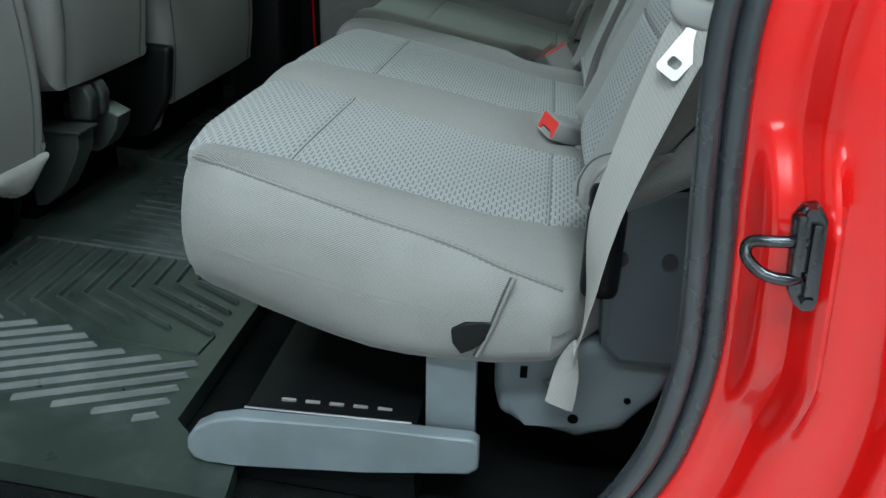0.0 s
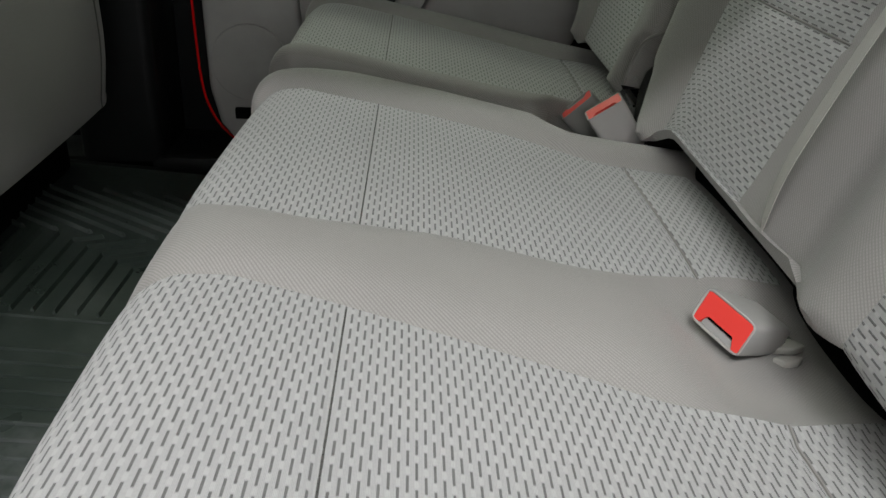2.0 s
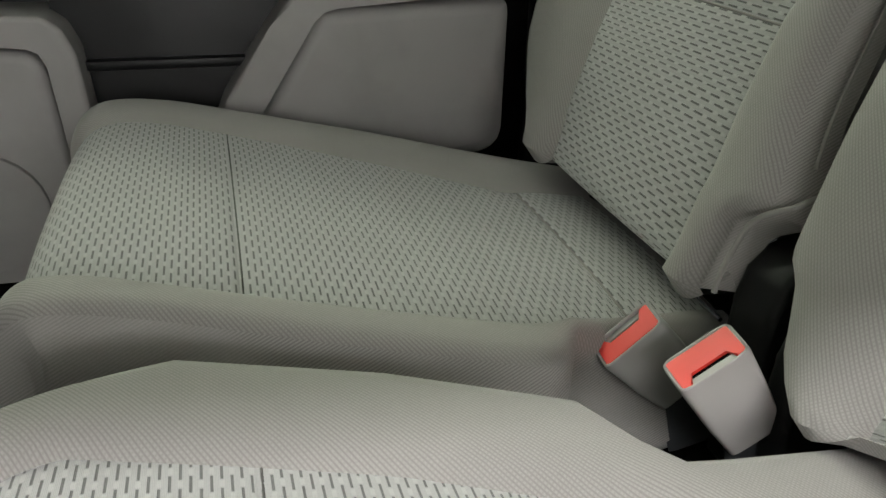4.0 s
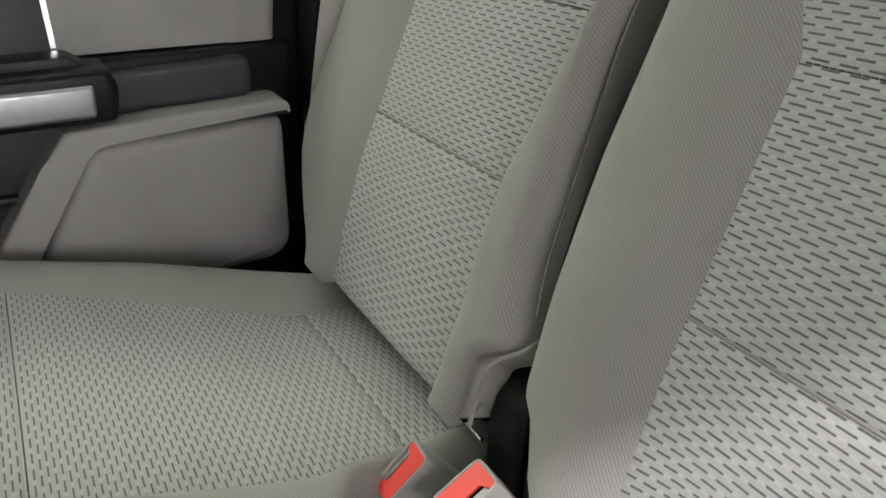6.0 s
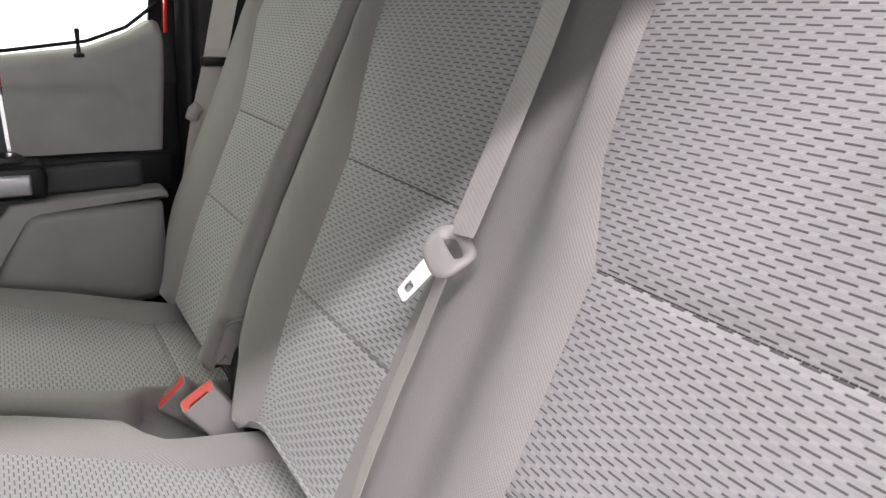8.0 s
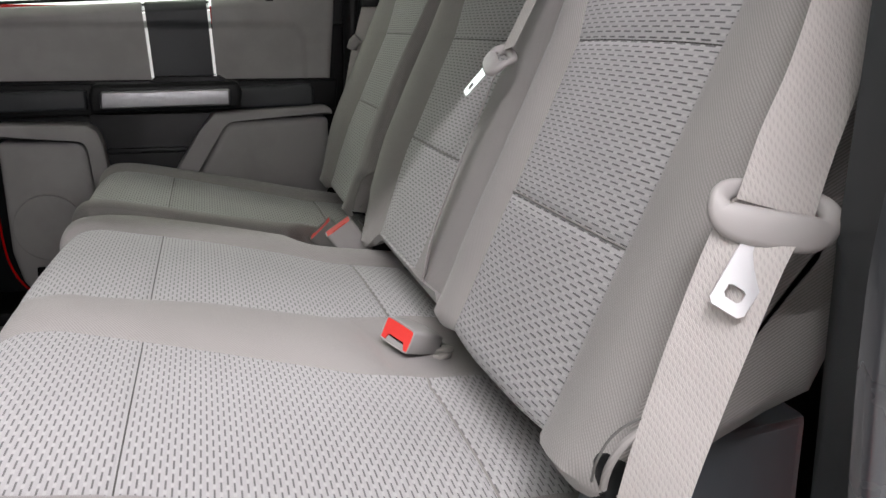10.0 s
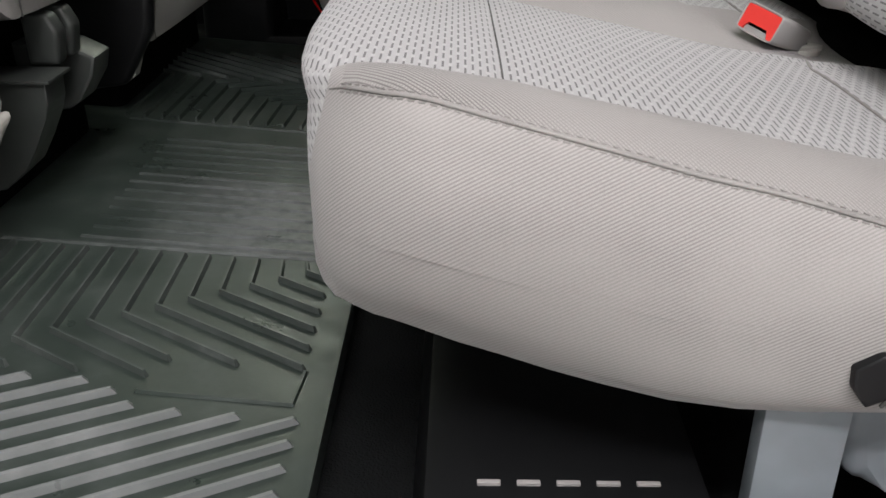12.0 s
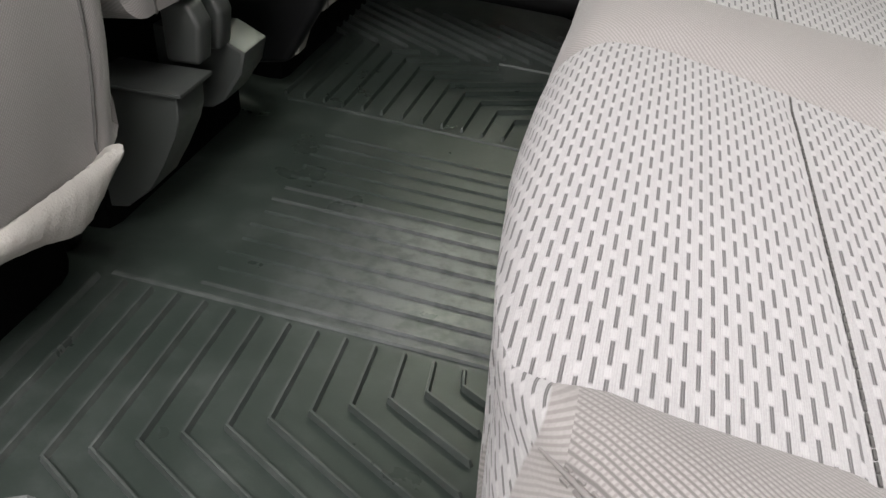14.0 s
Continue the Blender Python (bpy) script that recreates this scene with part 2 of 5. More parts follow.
M_CARPET = moulded("black_cut_pile_carpet", (0.008, 0.0088, 0.009), 0.97, 420, 0.003, 0.4, 0.0, 0.0, 0.06)
M_BELT = webbing("grey_belt_webbing", (0.47, 0.446, 0.425), (0.11, 0.105, 0.10))
M_GUIDE = moulded("pale_grey_plastic", (0.36, 0.345, 0.335), 0.42, 1200, 0.00008, 0.08)
M_BUCKLE = moulded("grey_buckle_plastic", (0.33, 0.325, 0.315), 0.4, 1200, 0.0001, 0.1)
M_BUTTON = moulded("red_release_plastic", (0.80, 0.055, 0.045), 0.38, 1200, 0.00005, 0.06)
M_FLAP = moulded("pale_fleece_flap", (0.40, 0.39, 0.36), 0.95, 500, 0.0015, 0.15)
M_WALL = moulded("white_painted_wall", (0.78, 0.79, 0.78), 0.8, 60, 0.001, 0.05)
M_FLOORTILE = moulded("polished_concrete", (0.55, 0.55, 0.54), 0.35, 30, 0.0005, 0.15)
M_HEAD = moulded("grey_headliner_cloth", (0.40, 0.39, 0.37), 0.95, 700, 0.0005, 0.08)
_g = Nodes("window_glass", (0.93, 0.96, 0.95), 0.02)
_g.put("Transmission Weight", 1.0)
_g.put("IOR", 1.45)
M_GLASS = _g.mat

# ---- mesh helpers ----


def link(name, mesh, material, parent=None, label=""):
    ob = new(name, mesh)
    if material is not None:
        mesh.materials.append(material)
        if material is M_PLAIN:
            mesh.materials.append(M_SIDE)
    if parent is not None:
        ob.parent = parent
    return tagged(ob, label=label)


def part(name, bm, material, parent=None, label="", smooth=True, angle=40):
    """Links a bmesh as one mesh object under a thing or a part, with box-mapped coordinates in metres."""
    mesh = bpy.data.meshes.new(name)
    bmesh.ops.recalc_face_normals(bm, faces=bm.faces)
    layer = bm.loops.layers.uv.get("UVMap") or None
    if layer is None:
        layer = bm.loops.layers.uv.new("UVMap")
        for f in bm.faces:
            n = max(range(3), key=lambda k: abs(f.normal[k]))
            a, b = [(1, 2), (0, 2), (0, 1)][n]
            for lo in f.loops:
                lo[layer].uv = (lo.vert.co[a], lo.vert.co[b])
    if smooth:
        for f in bm.faces:
            f.smooth = len(f.verts) < 7
        for e in bm.edges:
            e.smooth = not (len(e.link_faces) == 2 and e.calc_face_angle(0) > radians(angle))
    bm.to_mesh(mesh)
    bm.free()
    return link(name, mesh, material, parent, label)


def thing(name, label, category, group="", kind="", at=(0, 0, 0)):
    ob = new(name)
    ob.location = at
    ob.empty_display_size = 0.05
    return tagged(ob, label, category, group, kind)


def box_bm(lo, hi, bevel=0.0, segments=2, bm=None):
    bm = bm or bmesh.new()
    made = bmesh.ops.create_cube(bm, size=1.0)["verts"]
    for v in made:
        v.co = Vector([lo[k] + (hi[k] - lo[k]) * (v.co[k] + 0.5) for k in range(3)])
    if bevel:
        edges = {e for v in made for e in v.link_edges}
        bmesh.ops.bevel(bm, geom=list(edges), offset=bevel, segments=segments, affect="EDGES", profile=0.6)
    return bm


def prism_bm(outline, y0, y1, bevel=0.0, segments=2, axis="y"):
    """A closed outline in x and z, given depth along y (or along z, with the outline in x and y)."""
    bm = bmesh.new()
    if axis == "y":
        front = [bm.verts.new((a, y0, b)) for a, b in outline]
        back = [bm.verts.new((a, y1, b)) for a, b in outline]
    else:
        front = [bm.verts.new((a, b, y0)) for a, b in outline]
        back = [bm.verts.new((a, b, y1)) for a, b in outline]
    n = len(outline)
    bm.faces.new(front)
    bm.faces.new(back[::-1])
    for k in range(n):
        bm.faces.new((front[k], back[k], back[(k + 1) % n], front[(k + 1) % n]))
    if bevel:
        bmesh.ops.bevel(bm, geom=list(bm.edges), offset=bevel, segments=segments, affect="EDGES", profile=0.6)
    return bm


def tube_bm(points, radius, sides=8, bm=None, closed=False, squash=1.0):
    """A round cord through points."""
    bm = bm or bmesh.new()
    pts = [Vector(p) for p in points]
    rings, n = [], len(pts)
    for k, p in enumerate(pts):
        a = pts[(k - 1) % n] if closed or k else p
        b = pts[(k + 1) % n] if closed or k < n - 1 else p
        ahead = (b - a).normalized()
        side = ahead.cross(Vector((0, 0, 1)))
        if side.length < 0.05:
            side = ahead.cross(Vector((0, 1, 0)))
        side.normalize()
        up = side.cross(ahead)
        r = radius[k] if isinstance(radius, (list, tuple)) else radius
        rings.append([bm.verts.new(p + r * (math.cos(t) * side + squash * math.sin(t) * up)) for t in [2 * math.pi * i / sides for i in range(sides)]])
    for k in range(n if closed else n - 1):
        a, b = rings[k], rings[(k + 1) % n]
        for i in range(sides):
            bm.faces.new((a[i], a[(i + 1) % sides], b[(i + 1) % sides], b[i]))
    if not closed:
        bm.faces.new(rings[0][::-1])
        bm.faces.new(rings[-1])
    return bm


def curve_points(pts, per=8):
    """A smooth run through the given points (Catmull-Rom)."""
    p = [Vector(q) for q in pts]
    out = []
    for k in range(len(p) - 1):
        a, b, c, d = p[max(k - 1, 0)], p[k], p[k + 1], p[min(k + 2, len(p) - 1)]
        for i in range(per):
            t = i / per
            out.append(0.5 * ((2 * b) + (c - a) * t + (2 * a - 5 * b + 4 * c - d) * t * t + (3 * b - a - 3 * c + d) * t**3))
    out.append(p[-1])
    return out


def table(rows):
    """A function that goes through (x, y) rows, straight between them."""
    xs, ys = [r[0] for r in rows], [r[1] for r in rows]
    return lambda x: float(np.interp(x, xs, ys))


class Upholstery:
    """A padded body made by running a closed outline in x and z across y. knots(x, z) gives the lines across y at which the covers
    are sewn together; fields between them may be cut out as covers of their own."""

    def __init__(self, outline, knots, steps, crown, sink, radius, face, bow=None):
        self.o = [Vector((a, b)) for a, b in outline]
        n = len(self.o)
        self.normal = []
        for k in range(n):
            d = (self.o[(k + 1) % n] - self.o[k - 1]).normalized()
            self.normal.append(Vector((d.y, -d.x)))
        middle = sum(self.o, Vector((0, 0))) / n
        if sum((p - middle).dot(q) for p, q in zip(self.o, self.normal)) < 0:
            self.normal = [-q for q in self.normal]
        self.arc = list(itertools.accumulate([0.0] + [(self.o[k + 1] - self.o[k]).length for k in range(n - 1)]))
        self.columns = [(k, i / s) for k, s in enumerate(steps) for i in range(s)] + [(len(steps) - 1, 1.0)]
        self.grid = []
        for i, p in enumerate(self.o):
            lines, row = knots(p.x, p.y), []
            for k, f in self.columns:
                y = lines[k] + f * (lines[k + 1] - lines[k])
                d = min(y - lines[0], lines[-1] - y)
                e = radius * (1 - math.sqrt(max(0.0, 1 - (1 - min(1, d / radius)) ** 2)))
                q = self.normal[i]
                lift = crown(k, f, p.x, p.y) * face(q) - e
                at = p + q * lift
                row.append((at.x - (bow(y) * max(0.0, 1 - p.x / 0.1) if bow else 0.0), y, at.y - sink(p.x, p.y, y - lines[0])))
            self.grid.append(row)

    def mesh(self, name, pick, caps=(), bulge=None, wrap=None):
        """A mesh of the faces (i, j) that pick(x, z, k) takes; wrap(x, z) tells where the insert cloth runs on round the corner."""
        index, verts, faces, uvs, slots = {}, [], [], [], []
        n = len(self.o)

        def at(i, j):
            key = (i % n, j)
            if key not in index:
                index[key] = len(verts)
                verts.append(self.grid[i % n][j])
            return index[key]

        for i in range(n):
            mid = (self.o[i] + self.o[(i + 1) % n]) / 2
            for j in range(len(self.columns) - 1):
                if pick(mid.x, mid.y, self.columns[j][0], i):
                    faces.append((at(i, j), at(i, j + 1), at(i + 1, j + 1), at(i + 1, j)))
                    corner = wrap and self.columns[j][0] == 0 and wrap(mid.x, mid.y)
                    slots.append(1 if corner or (caps and j in (0, len(self.columns) - 2)) else 0)
                    s1 = self.arc[i + 1] if i + 1 < n else self.arc[i] + 0.02
                    uvs += [(self.arc[i], self.grid[i][j][1]), (self.arc[i], self.grid[i][j + 1][1]),
                            (s1, self.grid[(i + 1) % n][j + 1][1]), (s1, self.grid[(i + 1) % n][j][1])]
        for j in caps:
            j %= len(self.columns)
            end = [self.grid[i][j] for i in range(n)]
            xs = sorted(range(n), key=lambda i: end[i][0])
            lo_x, hi_x = end[xs[0]][0], end[xs[-1]][0]
            first = min(range(n), key=lambda i: end[i][0])
            last = max(range(n), key=lambda i: end[i][0])
            a, b = sorted((first, last))
            sides = [end[a:b + 1], end[b:] + end[:a + 1]]
            runs = []
            for s in sides:
                s = sorted(s)
                runs.append(([p[0] for p in s], [p[1] for p in s], [p[2] for p in s]))

            def middle(x):
                y = sum(float(np.interp(x, r[0], r[1])) for r in runs) / 2
                return y, sum(float(np.interp(x, r[0], r[2])) for r in runs) / 2

            out = -1.0 if j == 0 else 1.0
            rows, flat = [], {}
            for i in range(n):
                x, y, z = end[i]
                my, mz = middle(x)
                row, lift, before = [at(i, j)], [], Vector((x, y, z))
                for f in (0.8, 0.6, 0.4, 0.2, -0.05):
                    verts.append((x, my + (y - my) * f + out * (bulge(x) if bulge else 0.0) * (1 - f * f) ** 0.7 * min(1.0, abs(z - mz) / 0.03), mz + (z - mz) * f))
                    row.append(len(verts) - 1)
                    lift.append((Vector(verts[-1]) - before).length)
                    before = Vector(verts[-1])
                for k, v in enumerate(row):
                    flat[v] = (0.85 * (verts[v][0] + out * verts[v][1]), mz + math.copysign(sum(lift[k:]), z - mz))
                rows.append(row)
            for i in range(n):
                p, q = rows[i], rows[(i + 1) % n]
                for k in range(5):
                    quad = (p[k], p[k + 1], q[k + 1], q[k])
                    faces.append(quad)
                    slots.append(1)
                    uvs += [flat[v] for v in quad]
        mesh = bpy.data.meshes.new(name)
        mesh.from_pydata(verts, [], faces)
        layer = mesh.uv_layers.new(name="UVMap")
        layer.data.foreach_set("uv", [c for uv in uvs for c in uv])
        mesh.polygons.foreach_set("material_index", slots)
        mesh.polygons.foreach_set("use_smooth", [True] * len(faces))
        bm = bmesh.new()
        bm.from_mesh(mesh)
        bmesh.ops.recalc_face_normals(bm, faces=bm.faces)
        for e in bm.edges:
            e.smooth = not (len(e.link_faces) == 2 and e.calc_face_angle(0) > radians(50))
        bm.to_mesh(mesh)
        bm.free()
        return mesh

    def line(self, test, j0, j1, lift=0.0):
        """Points across columns j0..j1 on the outline point nearest to test."""
        i = min(range(len(self.o)), key=lambda k: (self.o[k] - Vector(test)).length)
        q = self.normal[i]
        return [Vector((g[0] + q.x * lift, g[1], g[2] + q.y * lift)) for g in self.grid[i][j0:j1 + 1]]

    def seam(self, j, i0, i1, lift=0.0):
        return [Vector((self.grid[i][j][0] + self.normal[i].x * lift, self.grid[i][j][1], self.grid[i][j][2] + self.normal[i].y * lift)) for i in range(i0, i1)]


# ---- the large structure ----
SLOPE = 0.0787  # the cab floor falls to the rear


def floor_z(x):
    return -SLOPE * x


def sheet_bm(x0, x1, y0, y1, drop, thick, nx=2, ny=2):
    """A slab that follows the cab floor."""
    bm = bmesh.new()
    top = [[bm.verts.new((x0 + (x1 - x0) * i / nx, y0 + (y1 - y0) * j / ny, floor_z(x0 + (x1 - x0) * i / nx) - drop)) for j in range(ny + 1)] for i in range(nx + 1)]
    for i in range(nx):
        for j in range(ny):
            bm.faces.new((top[i][j], top[i + 1][j], top[i + 1][j + 1], top[i][j + 1]))
    made = bmesh.ops.extrude_face_region(bm, geom=bm.faces[:])
    for v in made["geom"]:
        if isinstance(v, bmesh.types.BMVert):
            v.co.z -= thick
    return bm


cab_floor = tagged(part("cab_floor", sheet_bm(-1.4, 1.0, -0.16, 1.70, 0.03, 0.05), M_CARPET), "black carpeted floor of the truck cab", "floor", kind="structure")
ground = tagged(part("ground", box_bm((-7, -6, -0.75), (7, 8, -0.65)), M_FLOORTILE), "polished grey concrete showroom floor", "floor", kind="structure")
for nm, lo, hi in (("wall_south", (-7, -6.2, -0.65), (7, -6, 3.9)), ("wall_north", (-7, 8, -0.65), (7, 8.2, 3.9)),
                   ("wall_west", (-7.2, -6, -0.65), (-7, 8, 3.9)), ("wall_east", (7, -6, -0.65), (7.2, 8, 3.9))):
    tagged(part(nm, box_bm(lo, hi), M_WALL), "plain white painted showroom wall", "wall", kind="structure")
tagged(part("ceiling", box_bm((-7, -6, 3.9), (7, 8, 4.1)), M_WALL), "plain white showroom ceiling", "ceiling", kind="structure")
tagged(part("cab_roof", box_bm((-1.40, 0.05, 1.16), (1.02, 1.50, 1.24), 0.02), M_HEAD), "grey cloth headliner under the cab roof", "roof", kind="structure")
tagged(part("cab_rear_wall", box_bm((0.93, -0.05, -0.1), (0.98, 1.56, 0.86), 0.01), M_DARKTRIM), "charcoal trimmed rear wall of the cab", "wall", kind="structure")
tagged(part("cab_firewall", box_bm((-1.45, -0.1, -0.1), (-1.40, 1.6, 0.70), 0.01), M_BLACK), "black dashboard wall at the front", "wall", kind="structure")

# Out of view: pillar and door added to keep stray light off the front footwell.
tagged(part("pillar_near", prism_bm([(-0.56, -0.1), (-0.40, -0.1), (-0.40, 1.16), (-0.50, 1.16)], -0.16, -0.03, 0.02, 3), M_BLACK), "unseen black pillar between the near doors, added to block light", "pillar", kind="structure")
tagged(part("near_front_door", box_bm((-1.4, -0.20, -0.2), (-0.565, -0.10, 0.72), 0.01), M_BLACK), "unseen dark front door panel, added to block light", "door", kind="structure")

# ---- door aperture: red body side, seal and sill, swept along the opening ----
APERTURE = curve_points([(0.605, 1.082), (0.567, 0.793), (0.544, 0.62), (0.531, 0.533), (0.53, 0.475), (0.534, 0.408), (0.54, 0.326), (0.542, 0.254), (0.529, 0.172), (0.502, 0.109), (0.463, 0.052), (0.4, -0.016), (0.295, -0.049), (0.083, -0.064), (-0.37, -0.069), (-0.851, -0.069)], 6)


def sweep_bm(path, section, press=None):
    """Runs a section (out from the opening, across y) along a path in x and z."""
    bm = bmesh.new()
    rings = []
    n = len(path)
    for k, p in enumerate(path):
        d = Vector((path[min(k + 1, n - 1)][0] - path[max(k - 1, 0)][0], path[min(k + 1, n - 1)][1] - path[max(k - 1, 0)][1])).normalized()
        out = Vector((-d.y, d.x))
        rings.append([bm.verts.new((p[0] + out.x * a, y + (press(a, p[1] + out.y * a) if press else 0.0), p[1] + out.y * a)) for a, y in section])
    m = len(section)
    for a, b in zip(rings, rings[1:]):
        for i in range(m - 1):
            bm.faces.new((a[i], a[i + 1], b[i + 1], b[i]))
    return bm


AP2 = [(p[0], p[1]) for p in APERTURE]
JAMB_PATH = [tuple(p) for k in range(len(AP2) - 1) for p in [(AP2[k][0] + (AP2[k + 1][0] - AP2[k][0]) * f, AP2[k][1] + (AP2[k + 1][1] - AP2[k][1]) * f) for f in (0.0, 0.25, 0.5, 0.75)]] + [AP2[-1]]


def stamped(a, z):
    """Steps added to the jamb: their slopes face up to catch lamp highlights."""
    def soft(v, lo, hi):
        s = min(1.0, max(0.0, (v - lo) / (hi - lo)))
        return s * s * (3 - 2 * s)
    wide = soft(a, 0.028, 0.040) * (1 - soft(a, 0.072, 0.082))
    narrow = soft(a, 0.128, 0.132) * (1 - soft(a, 0.150, 0.156))
    return -0.032 * wide * (1 - soft(z, 0.395, 0.465)) * soft(z, 0.20, 0.30) - 0.009 * narrow * (1 - soft(z, 0.420, 0.440)) * soft(z, 0.34, 0.40)


body_side = thing("truck_body_side", "glossy red painted body side round the open rear door", "car body")
jamb = [(0.020, -0.098), (0.022, -0.135), (0.030, -0.145), (0.046, -0.149), (0.056, -0.156), (0.066, -0.173), (0.078, -0.183), (0.105, -0.189), (0.118, -0.197),
        (0.125, -0.213), (0.131, -0.222), (0.139, -0.223), (0.144, -0.229), (0.150, -0.242), (0.170, -0.247), (0.300, -0.258), (0.62, -0.268), (0.9, -0.273)]
jamb_fine = [(p[0], p[1]) for p in curve_points([(a, b, 0) for a, b in jamb], 4)]
for nm, k0, k1 in (("pinch_flange", 0, 16), ("door_jamb", 16, 44), ("quarter_panel", 44, len(jamb_fine) - 1)):
    part(nm, sweep_bm(JAMB_PATH, jamb_fine[k0:k1 + 1], stamped), M_RED, body_side, angle=60)
seal = thing("door_seal", "dark grey rubber seal round the rear door opening", "door seal")
bulb = [(0.017 + 0.010 * math.cos(t), -0.132 + 0.012 * math.sin(t)) for t in [2 * math.pi * i / 14 for i in range(15)]]
part("bulb", sweep_bm(AP2, bulb), M_SEAL, seal, angle=70)
lip = [(-0.009, -0.123), (-0.011, -0.135), (-0.006, -0.142), (0.003, -0.143), (0.008, -0.135), (0.008, -0.125), (-0.003, -0.122), (-0.007, -0.122), (-0.009, -0.123)]
part("lip", sweep_bm(AP2, lip), M_SEAL, seal, angle=70)

# striker on the jamb
striker = thing("door_striker", "chromed steel door striker bolted to the red jamb", "door latch", at=(-0.007, -0.021, 0.0085))
part("backplate", prism_bm([(0.596, 0.342), (0.603, 0.337), (0.611, 0.343), (0.606, 0.404), (0.599, 0.414), (0.590, 0.412), (0.585, 0.402), (0.590, 0.352)], -0.188, -0.176, 0.0025), M_STRIKER, striker)
part("ridge", prism_bm([(0.588, 0.366), (0.595, 0.364), (0.592, 0.408), (0.586, 0.408)], -0.194, -0.184, 0.0025), M_STRIKER, striker)
part("ridge", prism_bm([(0.599, 0.350), (0.607, 0.350), (0.603, 0.402), (0.596, 0.402)], -0.193, -0.184, 0.0025), M_STRIKER, striker)
loop = curve_points([(0.598, -0.186, 0.363), (0.586, -0.192, 0.362), (0.570, -0.190, 0.365), (0.560, -0.184, 0.374), (0.562, -0.182, 0.383), (0.576, -0.188, 0.387), (0.596, -0.186, 0.387)], 5)
part("loop", tube_bm(loop, 0.0042, 10), M_STRIKER, striker)
for x, z in ((0.604, 0.346), (0.595, 0.409)):
    part("bolt", tube_bm([(x, -0.186, z), (x - 0.001, -0.194, z)], 0.0045, 6), M_STRIKER, striker)

# ---- rear quarter trim beside the near backrest ----
quarter = thing("rear_quarter_trim", "black plastic pillar trim behind the door seal", "trim panel")
part("pillar_panel", prism_bm([(0.575, 0.16), (0.68, 0.16), (0.87, 0.85), (0.92, 1.2), (0.67, 1.2), (0.615, 0.85), (0.580, 0.66), (0.576, 0.50)], -0.124, -0.036, 0.014, 4), M_DARKTRIM, quarter)
side_cover = thing("wheelhouse_cover", "charcoal plastic side cover behind the seat cushion", "trim panel")
part("cover", prism_bm([(0.490, 0.16), (0.484, 0.25), (0.498, 0.318), (0.512, 0.333), (0.64, 0.345), (0.64, 0.14), (0.51, 0.140)], 0.045, 0.11, 0.007), M_COVER, side_cover)
for cx, cz in ((0.500, 0.262), (0.548, 0.263)):
    part("clip", tube_bm([(cx, 0.047, cz), (cx, 0.041, cz)], 0.008, 12), M_DARKTRIM, side_cover)

# ---- floor mat ----
rubber = thing("floor_mat", "black-green moulded rubber floor mat with raised ribs", "floor mat", at=(0, 0, 0))
outline = [(-0.60, -0.06), (0.110, -0.06), (0.100, 0.006), (0.035, 0.035), (0.008, 0.06), (0.008, 1.36), (-0.10, 1.41), (-0.60, 1.41)]
mat_bm = prism_bm(outline, 0, 1, 0, axis="z")
for v in mat_bm.verts:
    v.co.z = floor_z(v.co.x) - (0.0 if v.co.z > 0.5 else 0.026)
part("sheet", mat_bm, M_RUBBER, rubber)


def rib(points, width, height, name="rib", material=M_RUBBER):
    """One raised rib of the mat, with sloped flanks."""
    bm = bmesh.new()
    p = [Vector((a, b, 0)) for a, b in points]
    rows = []
    n = len(p)
    for k in range(n):
        d1 = (p[k] - p[k - 1]).normalized() if k else (p[1] - p[0]).normalized()
        d2 = (p[k + 1] - p[k]).normalized() if k < n - 1 else d1
        side = Vector((-(d1 + d2).y, (d1 + d2).x, 0)).normalized() / max(0.5, math.cos(d1.angle(d2) / 2) if d1.angle(d2) > 1e-4 else 1)
        end = (d1 * (-0.6 * width if k == 0 else 0.6 * width)) if k in (0, n - 1) else Vector()
        row = []
        for f, h in ((-0.5, -0.001), (-0.22, height), (0.22, height), (0.5, -0.001)):
            q = p[k] + side * (f * width) + (end if h < 0 else Vector())
            row.append(bm.verts.new((q.x, q.y, floor_z(q.x) + h)))
        rows.append(row)
    for a, b in zip(rows, rows[1:]):
        for i in range(3):
            bm.faces.new((a[i], a[i + 1], b[i + 1], b[i]))
    bm.faces.new(rows[0][::-1])
    bm.faces.new(rows[-1])
    return part(name, bm, material, rubber, smooth=False)


MID = 0.672


def both(points):
    return points, [(a, 2 * MID - b) for a, b in points]


def chevrons():
    """Angled ribs of both footwells: a straight leg towards the middle and a slanting leg towards the door."""
    for k in range(-6, 11):
        ax, ay = -0.130 + 0.0277 * (k - 4), 0.375 + 0.0184 * (k - 4)
        if ay > 0.445 or ax > -0.025:
            continue
        end_y = 0.252 if k >= 0 else 0.226
        run = min((ay - end_y) / 0.53, -0.023 - ax)
        low = (ax + run, ay - 0.53 * run)
        if run < 0.01:
            line = [(ax, max(ay, 0.226)), (ax - 0.003, 0.450)]
        else:
            line = [low, (ax, ay), (ax - 0.004, 0.450)]
        # Near ribs take the lighter copy, as if lit from the open side.
        for pts, toned in zip(both(line), (M_SCUFF_LIT, M_RUBBER)):
            rib(pts, 0.0050, 0.0068, "rib", toned)


